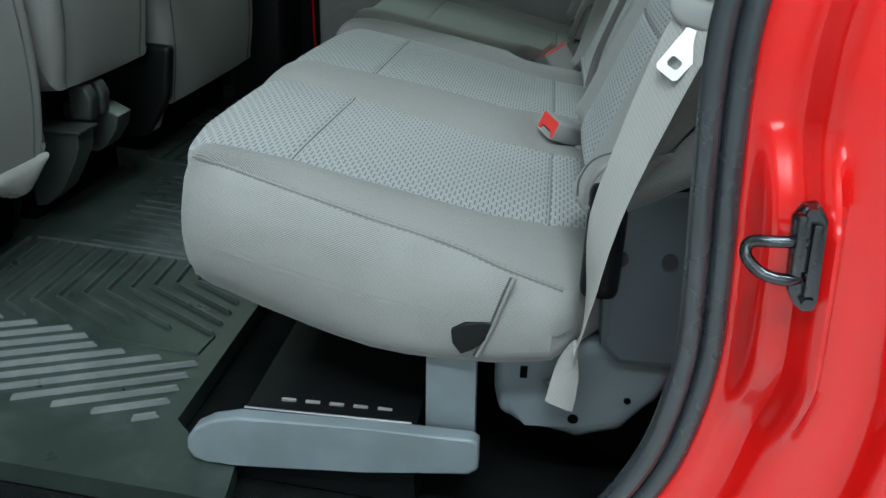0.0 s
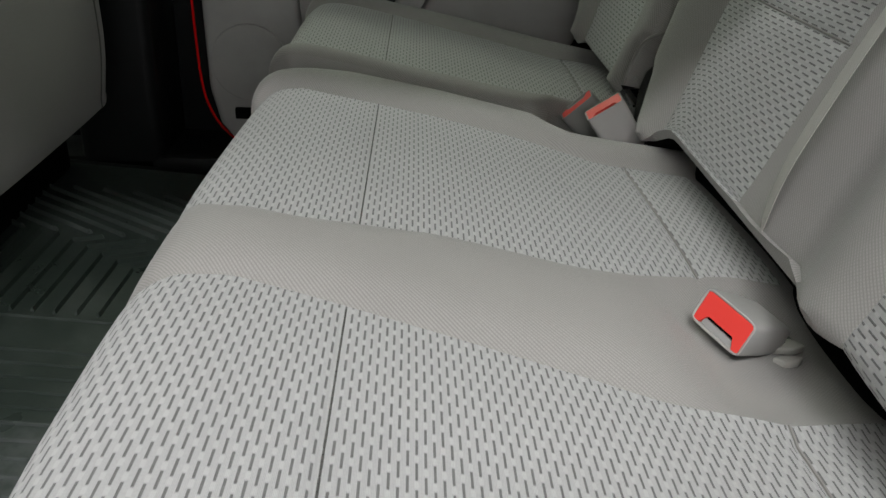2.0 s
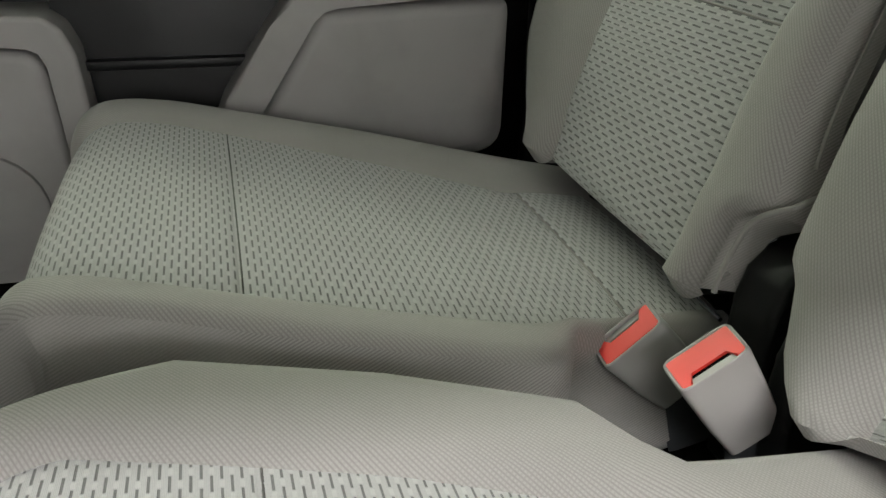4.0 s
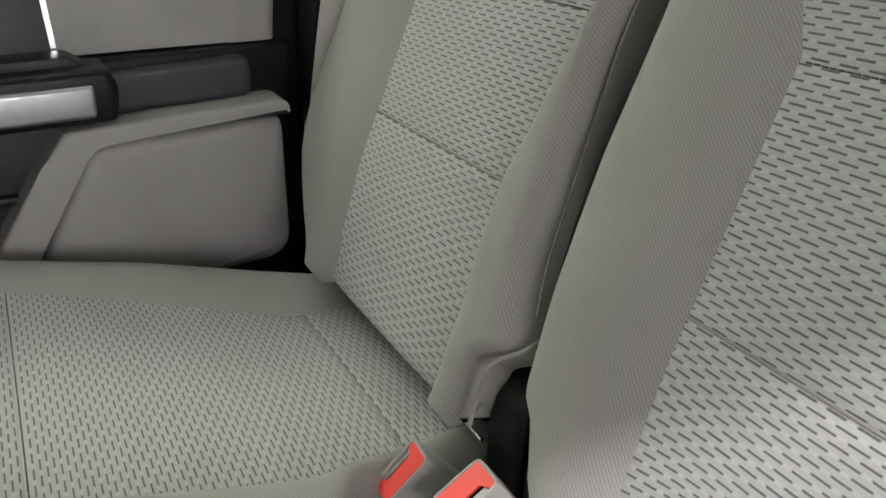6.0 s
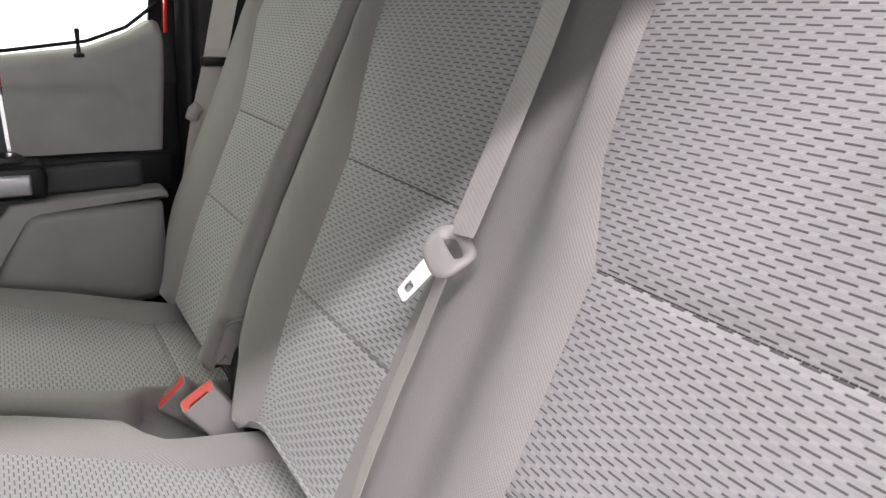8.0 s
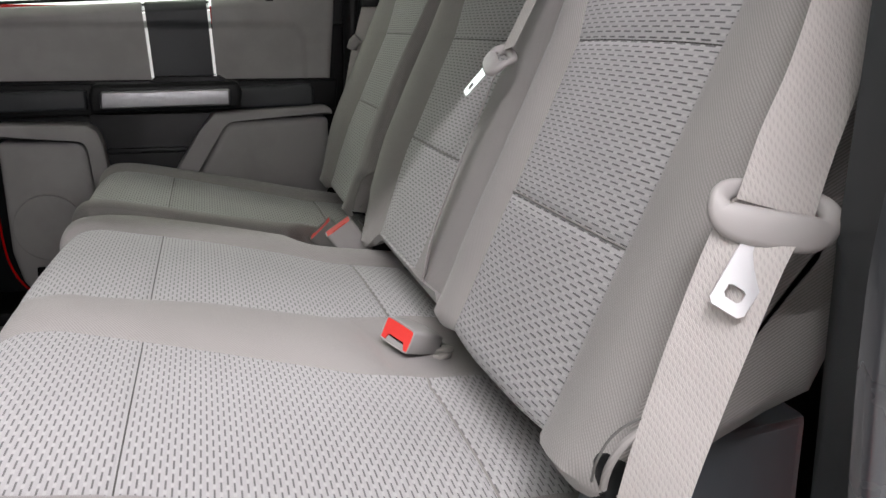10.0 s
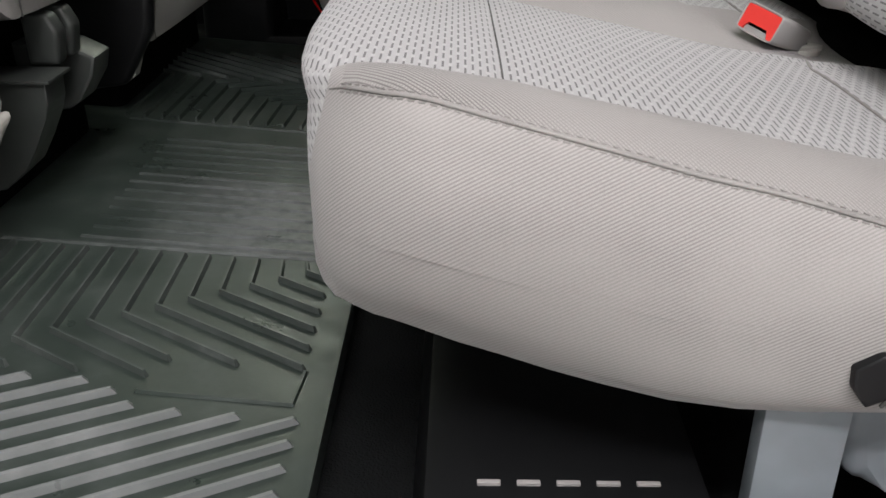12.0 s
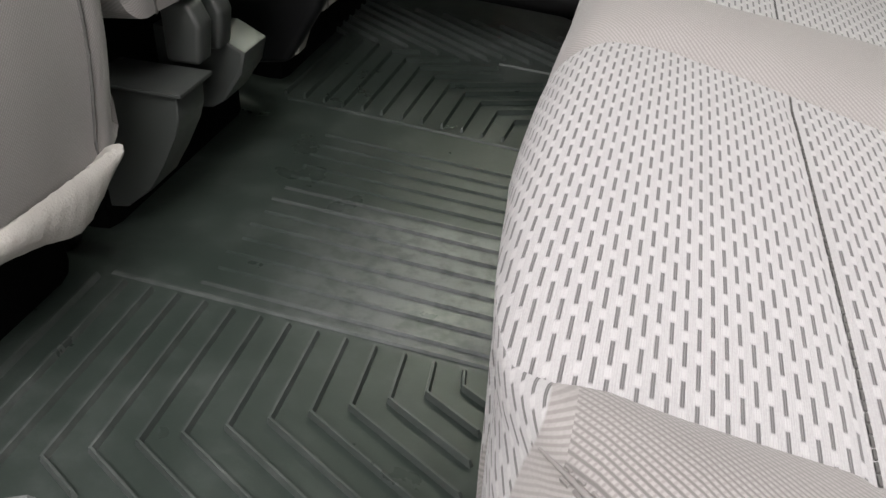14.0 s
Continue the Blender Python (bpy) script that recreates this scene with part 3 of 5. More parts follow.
def door_bars():
    """Thick slanting bars beside each door sill."""
    for k in range(-9, 13):
        c = 0.187 + 0.0295 * (k - 2)
        pts = []
        for i in range(121):
            x = -0.52 + (0.502 * i / 120)
            y = 0.586 * x + c
            if 0.046 <= y <= 0.177 + 0.9 * min(0.04, max(0.0, -0.15 - x)):
                pts.append((x, y))
        if len(pts) > 4:
            # Near bars get the brighter rubber, far bars the dimmer: light put into colour.
            for run, toned in zip(both([pts[0], pts[-1]]), (M_WORN_LIT, M_SCUFF_LIT)):
                rib(run, 0.0078, 0.0062, "bar", toned)


chevrons()
door_bars()
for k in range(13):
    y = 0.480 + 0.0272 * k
    # Three of these ribs carry the painted highlights too.
    rib([(-0.318 + 0.004 * (k % 2), y), (0.0, y)], 0.0044, 0.0032, "rib", M_SCUFF_LIT if k in (0, 6, 7) else M_RUBBER)
for pts in both([(-0.16, 0.203), (-0.024, 0.200), (-0.020, 0.248)]) + both([(-0.40, 0.462), (0.0, 0.466)]):
    rib(pts, 0.006, 0.003, "border_rib", M_SCUFF_LIT if pts[0] == (-0.40, 0.462) else M_RUBBER)


def stitch_bm(points, length, gap, radius):
    """A row of single stitches along a line."""
    bm = bmesh.new()
    run, on, start = 0.0, True, Vector(points[0])
    for p, q in zip(points, points[1:]):
        p, q = Vector(p), Vector(q)
        d = (q - p).length
        s = 0.0
        while s < d:
            step = min((length if on else gap) - run, d - s)
            s, run = s + step, run + step
            if run >= (length if on else gap) - 1e-6:
                here = p.lerp(q, s / d)
                if on:
                    tube_bm([start, here], radius, 5, bm)
                start, on, run = here, not on, 0.0
    return bm


def cross_seam(points, dark, owner):
    """Thread laid in a valley between two covers: dark stitches, or a pale fold of cloth."""
    if dark:
        part("cross_seam", stitch_bm(curve_points(points, 3), 0.0042, 0.0013, 0.0007), M_THREAD, owner, "dark stitched seam")
    else:
        part("cross_seam", tube_bm(points, 0.0011, 6), M_PIPE, owner, "pale cloth seam")


# ---- rear bench ----
PLANE, SLANT = 0.3365, 0.162


def cushion_outline():
    xs = [0.53, 0.515, 0.505, 0.495, 0.48, 0.465, 0.45, 0.44, 0.434, 0.431, 0.4285, 0.4265, 0.424, 0.420, 0.414, 0.405, 0.39, 0.37, 0.35, 0.33, 0.31, 0.29, 0.27, 0.25, 0.235,
          0.22, 0.20, 0.185, 0.172, 0.161, 0.154, 0.150, 0.1472, 0.1452, 0.142, 0.138, 0.132, 0.125, 0.115, 0.105, 0.09]
    top = [(x, PLANE - SLANT * x) for x in xs]
    front = curve_points([(0.09, PLANE - SLANT * 0.09, 0), (0.056, 0.3272, 0), (0.028, 0.3275, 0), (0.011, 0.3195, 0), (0.000, 0.304, 0), (-0.004, 0.285, 0), (-0.005, 0.255, 0), (0.002, 0.223, 0), (0.016, 0.202, 0), (0.045, 0.188, 0), (0.09, 0.178, 0)], 4)[1:]
    under = [(0.12, 0.169), (0.15, 0.162), (0.18, 0.155), (0.21, 0.150), (0.25, 0.147), (0.29, 0.146), (0.33, 0.147), (0.385, 0.150), (0.44, 0.157), (0.49, 0.167), (0.52, 0.182), (0.536, 0.21), (0.538, 0.235)]
    return top + [(p.x, p.y) for p in front] + under


def groove(x, at, width=0.0040, depth=0.0028):
    return -depth * math.exp(-((x - at) / width) ** 2)


def cushion_face(q):
    return max(0.0, q.y) + 0.5 * max(0.0, -q.x)


def pad(f, edge, high):
    """Sewn-down edges with a swelling between."""
    return -edge + (edge + high) * (1 - abs(2 * f - 1) ** 3)


def bench_cushion_lines():
    e0 = table([(-0.005, 0.293), (0, 0.256), (0.008, 0.206), (0.014, 0.170), (0.02, 0.143), (0.027, 0.121), (0.035, 0.104), (0.05, 0.081), (0.062, 0.063), (0.08, 0.044), (0.1, 0.031), (0.15, 0.020), (0.2, 0.016), (0.3, 0.010), (0.35, 0.006), (0.39, 0.0), (0.452, 0.0), (0.466, 0.016), (0.478, 0.05), (0.53, 0.10)])
    n0 = table([(-0.005, 0.31), (0, 0.277), (0.008, 0.226), (0.014, 0.188), (0.02, 0.160), (0.027, 0.136), (0.035, 0.119), (0.05, 0.110), (0.075, 0.107), (0.1, 0.105), (0.15, 0.103), (0.2, 0.100), (0.285, 0.098), (0.37, 0.098), (0.43, 0.116), (0.48, 0.13), (0.53, 0.135)])
    n1 = table([(0, 0.415), (0.034, 0.436), (0.07, 0.443), (0.117, 0.433), (0.146, 0.426), (0.214, 0.408), (0.31, 0.381), (0.352, 0.367), (0.43, 0.358), (0.494, 0.376)])
    c0 = table([(0, 0.556), (0.036, 0.545), (0.10, 0.540), (0.146, 0.546), (0.21, 0.553), (0.26, 0.545), (0.32, 0.534), (0.37, 0.537), (0.41, 0.548), (0.46, 0.565)])
    c1 = table([(0, 0.895), (0.055, 0.918), (0.13, 0.911), (0.214, 0.90), (0.317, 0.872), (0.40, 0.832), (0.495, 0.840)])
    e1 = table([(0, 0.94), (0.025, 0.955), (0.104, 1.0), (0.221, 0.99), (0.335, 0.962), (0.36, 0.90), (0.53, 0.915)])
    low = table([(-0.005, 0.293), (0, 0.252), (0.011, 0.196), (0.017, 0.158), (0.023, 0.124), (0.028, 0.102), (0.034, 0.084), (0.045, 0.068), (0.07, 0.056), (0.1, 0.050), (0.15, 0.041), (0.2, 0.030), (0.25, 0.014), (0.3, 0.005), (0.39, -0.002), (0.452, 0.0), (0.466, 0.016), (0.478, 0.05), (0.53, 0.10)])

    def lines(x, z):
        up = min(1.0, max(0.0, (z - 0.21) / 0.08))
        near = up * e0(x) + (1 - up) * low(x)
        return near, max(near + 0.008, n0(x) - (e0(x) - near if x < 0.05 else 0.0)), n1(x), c0(x), c1(x), e1(x)
    return lines


EDGE_RISE = table([(0.0, -0.010), (0.03, -0.002), (0.06, 0.006), (0.1, 0.009), (0.15, 0.005), (0.2, 0.000), (0.25, -0.006), (0.3, -0.009), (0.35, -0.015), (0.4, -0.025), (0.46, -0.036), (0.53, -0.045)])
NEAR_RISE = table([(0.0, -0.004), (0.03, 0.0), (0.06, 0.007), (0.15, 0.012), (0.28, 0.007), (0.43, 0.0)])


FRONT_FADE = table([(-0.01, 0.0), (0.01, 0.25), (0.03, 0.6), (0.06, 1.0)])
FADE = table([(0.0, 1), (0.33, 1), (0.37, 0.7), (0.405, 0.0), (0.6, 0.0)])


def bench_crown(k, f, x, z):
    sew = (groove(x, FRONT_X) + groove(x, REAR_X)) if k in (1, 3) else 0.0
    if k == 0:
        return EDGE_RISE(x) * (1 - f) + NEAR_RISE(x) * f + (0.009 * math.sin(math.pi * f) - 0.003 * f**6) * min(1.0, max(0.0, (x - 0.03) / 0.06))
    if k == 1:
        return NEAR_RISE(x) * (1 - f) ** 1.5 + pad(f, 0.003 * min(1.0, max(0.0, (x - 0.03) / 0.05)), 0.001) + sew
    if k == 2:
        return (pad(f, 0.003, 0.011) + 0.005 * f) * FADE(x) * FRONT_FADE(x) - 0.016 * (1 - FADE(x)) * math.sin(math.pi * f) ** 0.5
    if k == 3:
        return 0.005 * (1 - f) - 0.004 * f + pad(f, 0.003, 0.0) + sew
    return -0.004 * (1 - f) + pad(f, 0.003, 0.010)


FRONT_X, REAR_X = 0.1462, 0.4275


def no_sink(x, z, d):
    return 0.0


def corner_sink(x, z, d):
    """The soft front corner of the bench: it falls away towards the door."""
    s = max(0.0, 1 - d / 0.06)
    return CORNER(x) * s * s * (3 - 2 * s) * min(1.0, max(0.0, (z - 0.20) / 0.06))


CORNER = table([(0.0, 0.004), (0.012, 0.008), (0.022, 0.009), (0.035, 0.008), (0.05, 0.006), (0.075, 0.003), (0.10, 0.0)])
bench = thing("rear_bench_seat", "grey cloth two-person rear bench with slotted woven inserts", "car seat", "rear seats")
body = Upholstery(cushion_outline(), bench_cushion_lines(), (9, 14, 9, 14, 8), bench_crown,
                  corner_sink, 0.012, cushion_face, table([(0.10, 0.005), (0.2, 0.004), (0.3, 0.002), (0.38, 0.001), (0.5, -0.001), (0.6, -0.001), (0.9, -0.003)]))
N_TOP, FIRST_TOP = 60, 2


def field(k, lo, hi):
    """The fields of one cover: top and front between two cross seams."""
    return lambda x, z, kk, i: kk == k and FIRST_TOP <= i < N_TOP + 16 and lo <= (x if i < N_TOP - 19 else min(x, 0.14)) < hi


def is_insert(x, z, k, i, which):
    return k in which and FIRST_TOP <= i < N_TOP + 16


cushion = link("cushion_cover", body.mesh("cushion_cover", lambda x, z, k, i: not is_insert(x, z, k, i, (1, 3)), caps=(0, -1), bulge=table([(0.0, 0.005), (0.02, 0.013), (0.034, 0.025), (0.05, 0.031), (0.1, 0.027), (0.2, 0.015), (0.3, 0.009), (0.5, 0.004)]), wrap=lambda x, z: x < 0.06 and z > 0.2), M_PLAIN, bench, "plain grey woven cloth cover")
for k in (1, 3):
    link("insert_front", body.mesh("insert_front", field(k, -1, FRONT_X)), M_INSERT, cushion, "pale slotted cloth insert")
    link("insert_middle", body.mesh("insert_middle", field(k, FRONT_X, REAR_X)), M_INSERT, cushion, "pale slotted cloth insert")
    link("insert_rear", body.mesh("insert_rear", field(k, REAR_X, 1)), M_INSERT, cushion, "pale slotted cloth insert")
for j0, j1 in ((9, 23), (32, 46)):
    for x in (FRONT_X, REAR_X):
        cross_seam(body.line((x, PLANE - SLANT * x), j0, j1, 0.0007), x == FRONT_X, cushion)

# side panel seam with its double stitch, and the slanting rear pocket edge


fold = curve_points(body.seam(1, 6, 46, 0.0002), 8)
taper = [min(1.0, 0.35 + 0.03 * (len(fold) - 1 - k)) for k in range(len(fold))]
part("side_piping", tube_bm(fold, [0.0015 * f * (1 + 0.10 * math.sin(1.9 * k)) for k, f in enumerate(taper)], 10), M_PIPE, cushion, "puckered fold of cloth")
part("side_stitch", stitch_bm([p + Vector((0.0, -0.0008, -0.0023)) for p in fold[:-6]], 0.0040, 0.0026, 0.0009), M_STITCH, cushion, "sunk grey stitching")
part("side_stitch", stitch_bm([p + Vector((0.0, 0.0010, 0.0021)) for p in fold[:-6]], 0.0030, 0.0036, 0.0006), M_STITCH, cushion, "sunk grey stitching")
pocket = curve_points([(0.398, -0.0035, 0.254), (0.391, -0.0085, 0.236), (0.382, -0.0095, 0.207), (0.375, -0.0085, 0.187), (0.366, -0.004, 0.164)], 6)
part("pocket_edge", tube_bm(pocket, 0.0022, 8), M_PIPE, cushion, "folded cloth seam")
part("pocket_gap", tube_bm([p + Vector((-0.0034, 0.0012, 0.0)) for p in pocket], 0.0012, 6), M_THREAD, cushion, "dark open seam")
part("release_strap", prism_bm([(0.339, 0.194), (0.352, 0.203), (0.368, 0.205), (0.383, 0.206), (0.375, 0.187), (0.362, 0.174), (0.350, 0.168), (0.341, 0.180)], -0.010, 0.004, 0.0018), M_BLACK, cushion, "black pull strap")


# backrests
LEAN = 0.457


def back_outline():
    zs = [0.344, 0.352, 0.358, 0.364, 0.369, 0.373, 0.377, 0.381, 0.384, 0.387, 0.392, 0.40, 0.42, 0.438, 0.448, 0.4535, 0.4565, 0.4585, 0.4615, 0.467, 0.472, 0.4745, 0.477, 0.483, 0.50, 0.525, 0.555, 0.58, 0.596, 0.604, 0.6085, 0.6110, 0.6135, 0.618, 0.63, 0.65, 0.68, 0.72, 0.76, 0.80, 0.84, 0.88, 0.92]
    front = [(0.525 + LEAN * (z - 0.458), z) for z in zs]
    low = [(0.62, 0.378), (0.585, 0.366), (0.55, 0.350), (0.515, 0.331), (0.49, 0.318), (0.475, 0.314), (0.465, 0.317), (0.463, 0.324), (0.467, 0.333)]
    high = [(0.748, 0.945), (0.768, 0.965), (0.80, 0.975), (0.84, 0.965), (0.86, 0.93), (0.845, 0.88), (0.77, 0.71), (0.69, 0.53)]
    return low + front + high


BACK_ROWS = 43


def back_face(q):
    return max(0.0, -q.x)


Z_LOW, Z_UP = 0.4575, 0.6122


def bench_back_lines(x, z):
    n1 = float(np.interp(z, (0.34, 0.46, 0.61, 0.683, 0.77), (0.388, 0.381, 0.389, 0.430, 0.445)))
    c0 = float(np.interp(z, (0.34, 0.495, 0.615, 0.77), (0.622, 0.611, 0.606, 0.596)))
    c1 = float(np.interp(z, (0.359, 0.462, 0.614, 0.686, 0.772), (0.880, 0.883, 0.890, 0.932, 0.972)))
    e1 = float(np.interp(z, (0.314, 0.324, 0.333, 0.344, 0.355, 0.370, 0.378, 0.385, 0.43, 0.52), (0.925, 0.935, 0.952, 0.966, 0.973, 0.984, 0.998, 1.000, 1.003, 1.013)))
    if x > 0.55 + LEAN * (z - 0.458):
        e1 = min(e1, 0.965)
    return (0.008, 0.129, n1, 0.50, c0, min(c1, e1 - 0.03), e1)


def bench_back_crown(k, f, x, z):
    sew = (groove(z, Z_LOW) + groove(z, Z_UP)) if k in (1, 4) else 0.0
    if k == 0:
        return pad(f, 0.004, 0.016) * min(1, 2.5 * f)
    if k == 2:
        return 0.012 * math.sin(math.pi * min(1, f * 1.3)) - 0.022 * f**2.5 - 0.004 * (1 - f)
    if k == 3:
        return -0.022 * (1 - f) - 0.016 * f + 0.004 * math.sin(math.pi * f)
    if k == 4:
        return -0.016 + 0.002 * (1 - abs(2 * f - 1) ** 3) + sew
    if k == 5:
        return -0.016 * (1 - f) + 0.014 * math.sin(math.pi * f)
    return pad(f, 0.004, 0.002) + sew


FIRST_FRONT = 9


def bench_back_sink(x, z, d):
    """The lower corner beside the single seat hangs down into the gap."""
    s = min(1.0, max(0.0, (d - 0.80) / 0.12))
    n = min(1.0, max(0.0, (d - 0.05) / 0.25))
    return (0.004 + 0.009 * n + 0.035 * s * s * (3 - 2 * s)) * min(1.0, max(0.0, (0.43 - z) / 0.09))


def build_back(owner, lines, steps, crown, inserts, spans, sink, z_low):
    b = Upholstery(back_outline(), lines, steps, crown, sink, 0.022, back_face)
    top = FIRST_FRONT + BACK_ROWS
    cover = link("backrest_cover", b.mesh("backrest_cover", lambda x, z, k, i: not (k in inserts and 6 <= i < top), caps=(0, -1)), M_PLAIN, owner, "plain grey woven cloth cover")
    for k in inserts:
        for nm, lo, hi in (("insert_lower", 0, z_low), ("insert_middle", z_low, Z_UP), ("insert_upper", Z_UP, 2)):
            link(nm, b.mesh(nm, lambda x, z, kk, i: kk == k and 6 <= i < top and lo <= z < hi), M_INSERT, cover, "pale slotted cloth insert")
    for j0, j1 in spans:
        for z in (z_low, Z_UP):
            cross_seam(b.line((0.525 + LEAN * (z - 0.458), z), j0, j1, 0.0005), z == Z_UP, cover)
    return b, cover


bench_back, back_cover = build_back(bench, bench_back_lines, (8, 13, 8, 8, 13, 8), bench_back_crown, (1, 4), ((8, 21), (37, 50)), bench_back_sink, Z_LOW)
notch = curve_points([(0.530, 0.003, 0.384), (0.505, 0.000, 0.380), (0.482, 0.000, 0.376), (0.467, 0.002, 0.366), (0.459, 0.006, 0.348), (0.459, 0.012, 0.330)], 6)
part("notch_piping", tube_bm(notch, 0.0028, 8), M_PIPE, back_cover, "folded cloth seam")
part("notch_stitch", tube_bm([p + Vector((-0.009, -0.001, 0.007)) for p in notch[4:]], 0.0010, 5), M_THREAD, back_cover, "dark stitching")
part("hinge_cover", box_bm((0.462, 0.016, 0.225), (0.500, 0.044, 0.345), 0.014, 4), M_BLACK, bench, "black plastic hinge cover")

def gap_shade(owner, y0, y1):
    """A black strip standing in for the shade between a cushion and its backrest."""
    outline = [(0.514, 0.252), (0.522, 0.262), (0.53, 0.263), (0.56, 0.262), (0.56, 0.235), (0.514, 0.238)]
    part("gap_shade", prism_bm(outline, y0, y1, 0.002), M_VOID, owner, "black strip standing in for shade in the seat gap")


gap_shade(bench, 0.10, 0.905)

# seat leg, runner tray and floor bracket
part("leg", prism_bm([(0.312, 0.03), (0.367, 0.03), (0.364, 0.165), (0.310, 0.165)], 0.024, 0.042, 0.003), M_STEEL, bench, "blue-grey painted steel leg")
tray = thing("underseat_tray", "dark underseat storage base with a blue-grey front rail", "storage tray")
sec = [(0.049, 0.012), (0.050, 0.026), (0.060, 0.041), (0.080, 0.053), (0.110, 0.061), (0.25, 0.0625), (0.365, 0.063), (0.373, 0.058), (0.374, 0.026), (0.364, 0.017), (0.25, 0.006), (0.10, -0.004), (0.070, -0.005), (0.055, 0.0)]
part("rail", prism_bm(sec, -0.007, 0.012, 0.0035, 3), M_STEEL, tray, "blue-grey moulded rail")
part("deck", prism_bm([(0.085, -0.035), (0.098, 0.036), (0.300, 0.038), (0.305, -0.05)], 0.013, 0.42, 0.004), M_BLACK, tray, "black moulded deck")
# Bright satin cord along the top edge of the rail.
part("deck_lip", tube_bm([(0.112, 0.013, 0.0615), (0.298, 0.013, 0.0625)], 0.0016, 6), M_SATIN, tray, "thin bright edge")
for k in range(5):
    x = 0.136 + 0.0285 * k
    part("slot", box_bm((x, 0.066, 0.036), (x + 0.017, 0.0700, 0.0395), 0.0008), M_GUIDE, tray, "pale slot")
# Black box added under the seats in place of the shade there.
part("underseat_shade", box_bm((0.05, 0.44, -0.04), (0.54, 1.36, 0.125), 0.01), M_VOID, tray, "black box standing in for shade under the seats")

bracket = thing("seat_floor_bracket", "grey painted stamped steel seat bracket on the carpet", "bracket")
part("shell", prism_bm([(0.383, 0.145), (0.381, 0.09), (0.389, 0.054), (0.42, 0.043), (0.478, 0.030), (0.525, 0.046), (0.560, 0.09), (0.580, 0.135), (0.566, 0.152), (0.48, 0.157)], 0.058, 0.13, 0.016, 4), M_STEEL, bracket)
part("square_hole", box_bm((0.410, 0.0565, 0.105), (0.418, 0.059, 0.120), 0.001), M_VOID, bracket, "dark square hole")
part("tag_hole", tube_bm([(0.472, 0.0580, 0.058), (0.472, 0.0565, 0.058)], 0.006, 10), M_VOID, bracket, "dark punched hole")
part("round_hole", tube_bm([(0.528, 0.0580, 0.088), (0.528, 0.0565, 0.088)], 0.004, 10), M_VOID, bracket, "dark punched hole")
part("anchor_plate", tube_bm(curve_points([(0.438, 0.050, 0.106), (0.446, 0.030, 0.100), (0.458, 0.028, 0.102), (0.464, 0.050, 0.110)], 5), 0.0045, 8), M_TONGUE, bracket, "bright steel belt anchor")
part("stay", tube_bm([(0.550, 0.08, 0.10), (0.572, 0.07, 0.15)], 0.008, 8), M_STEEL, bracket)

# far seat
single = thing("rear_single_seat", "grey cloth single rear seat beside the far door", "car seat", "rear seats")


def single_lines():
    e0 = table([(0, 1.05), (0.022, 1.035), (0.1, 1.028), (0.21, 1.002), (0.32, 0.980), (0.345, 0.980), (0.362, 1.032), (0.53, 1.030)])
    n0 = table([(0, 1.11), (0.03, 1.10), (0.097, 1.087), (0.172, 1.073), (0.257, 1.060), (0.339, 1.051), (0.407, 1.067), (0.5, 1.09)])
    n1 = table([(0, 1.43), (0.05, 1.452), (0.094, 1.456), (0.2, 1.423), (0.312, 1.378), (0.414, 1.330), (0.458, 1.340)])
    e1 = table([(0, 1.50), (0.03, 1.525), (0.094, 1.540), (0.29, 1.508), (0.448, 1.455), (0.53, 1.43)])
    return lambda x, z: (e0(x), n0(x), n1(x), e1(x))


def single_crown(k, f, x, z):
    sew = (groove(x, FRONT_X) + groove(x, REAR_X)) if k == 1 else 0.0
    if k == 2:
        return pad(f, 0.003, 0.008) * min(1, (1 - f) * 3)
    low = -0.030 * (1 - FADE(x)) * (1 - f) if k == 0 else 0.0
    return pad(f, 0.003, (0.010, 0.001)[k]) + sew + low


one = Upholstery(cushion_outline(), single_lines(), (8, 14, 9), single_crown,
                 no_sink, 0.016, cushion_face)
one_cover = link("cushion_cover", one.mesh("cushion_cover", lambda x, z, k, i: not is_insert(x, z, k, i, (1,)), caps=(0, -1)), M_PLAIN, single, "plain grey woven cloth cover")
link("insert_front", one.mesh("insert_front", field(1, -1, FRONT_X)), M_INSERT, one_cover, "pale slotted cloth insert")
link("insert_middle", one.mesh("insert_middle", field(1, FRONT_X, REAR_X)), M_INSERT, one_cover, "pale slotted cloth insert")
link("insert_rear", one.mesh("insert_rear", field(1, REAR_X, 1)), M_INSERT, one_cover, "pale slotted cloth insert")
for x in (FRONT_X, REAR_X):
    cross_seam(one.line((x, PLANE - SLANT * x), 8, 22, 0.0003), x == FRONT_X, one_cover)
part("leg", prism_bm([(0.312, -0.02), (0.367, -0.02), (0.364, 0.165), (0.310, 0.165)], 1.39, 1.41, 0.003), M_STEEL, single, "blue-grey painted steel leg")


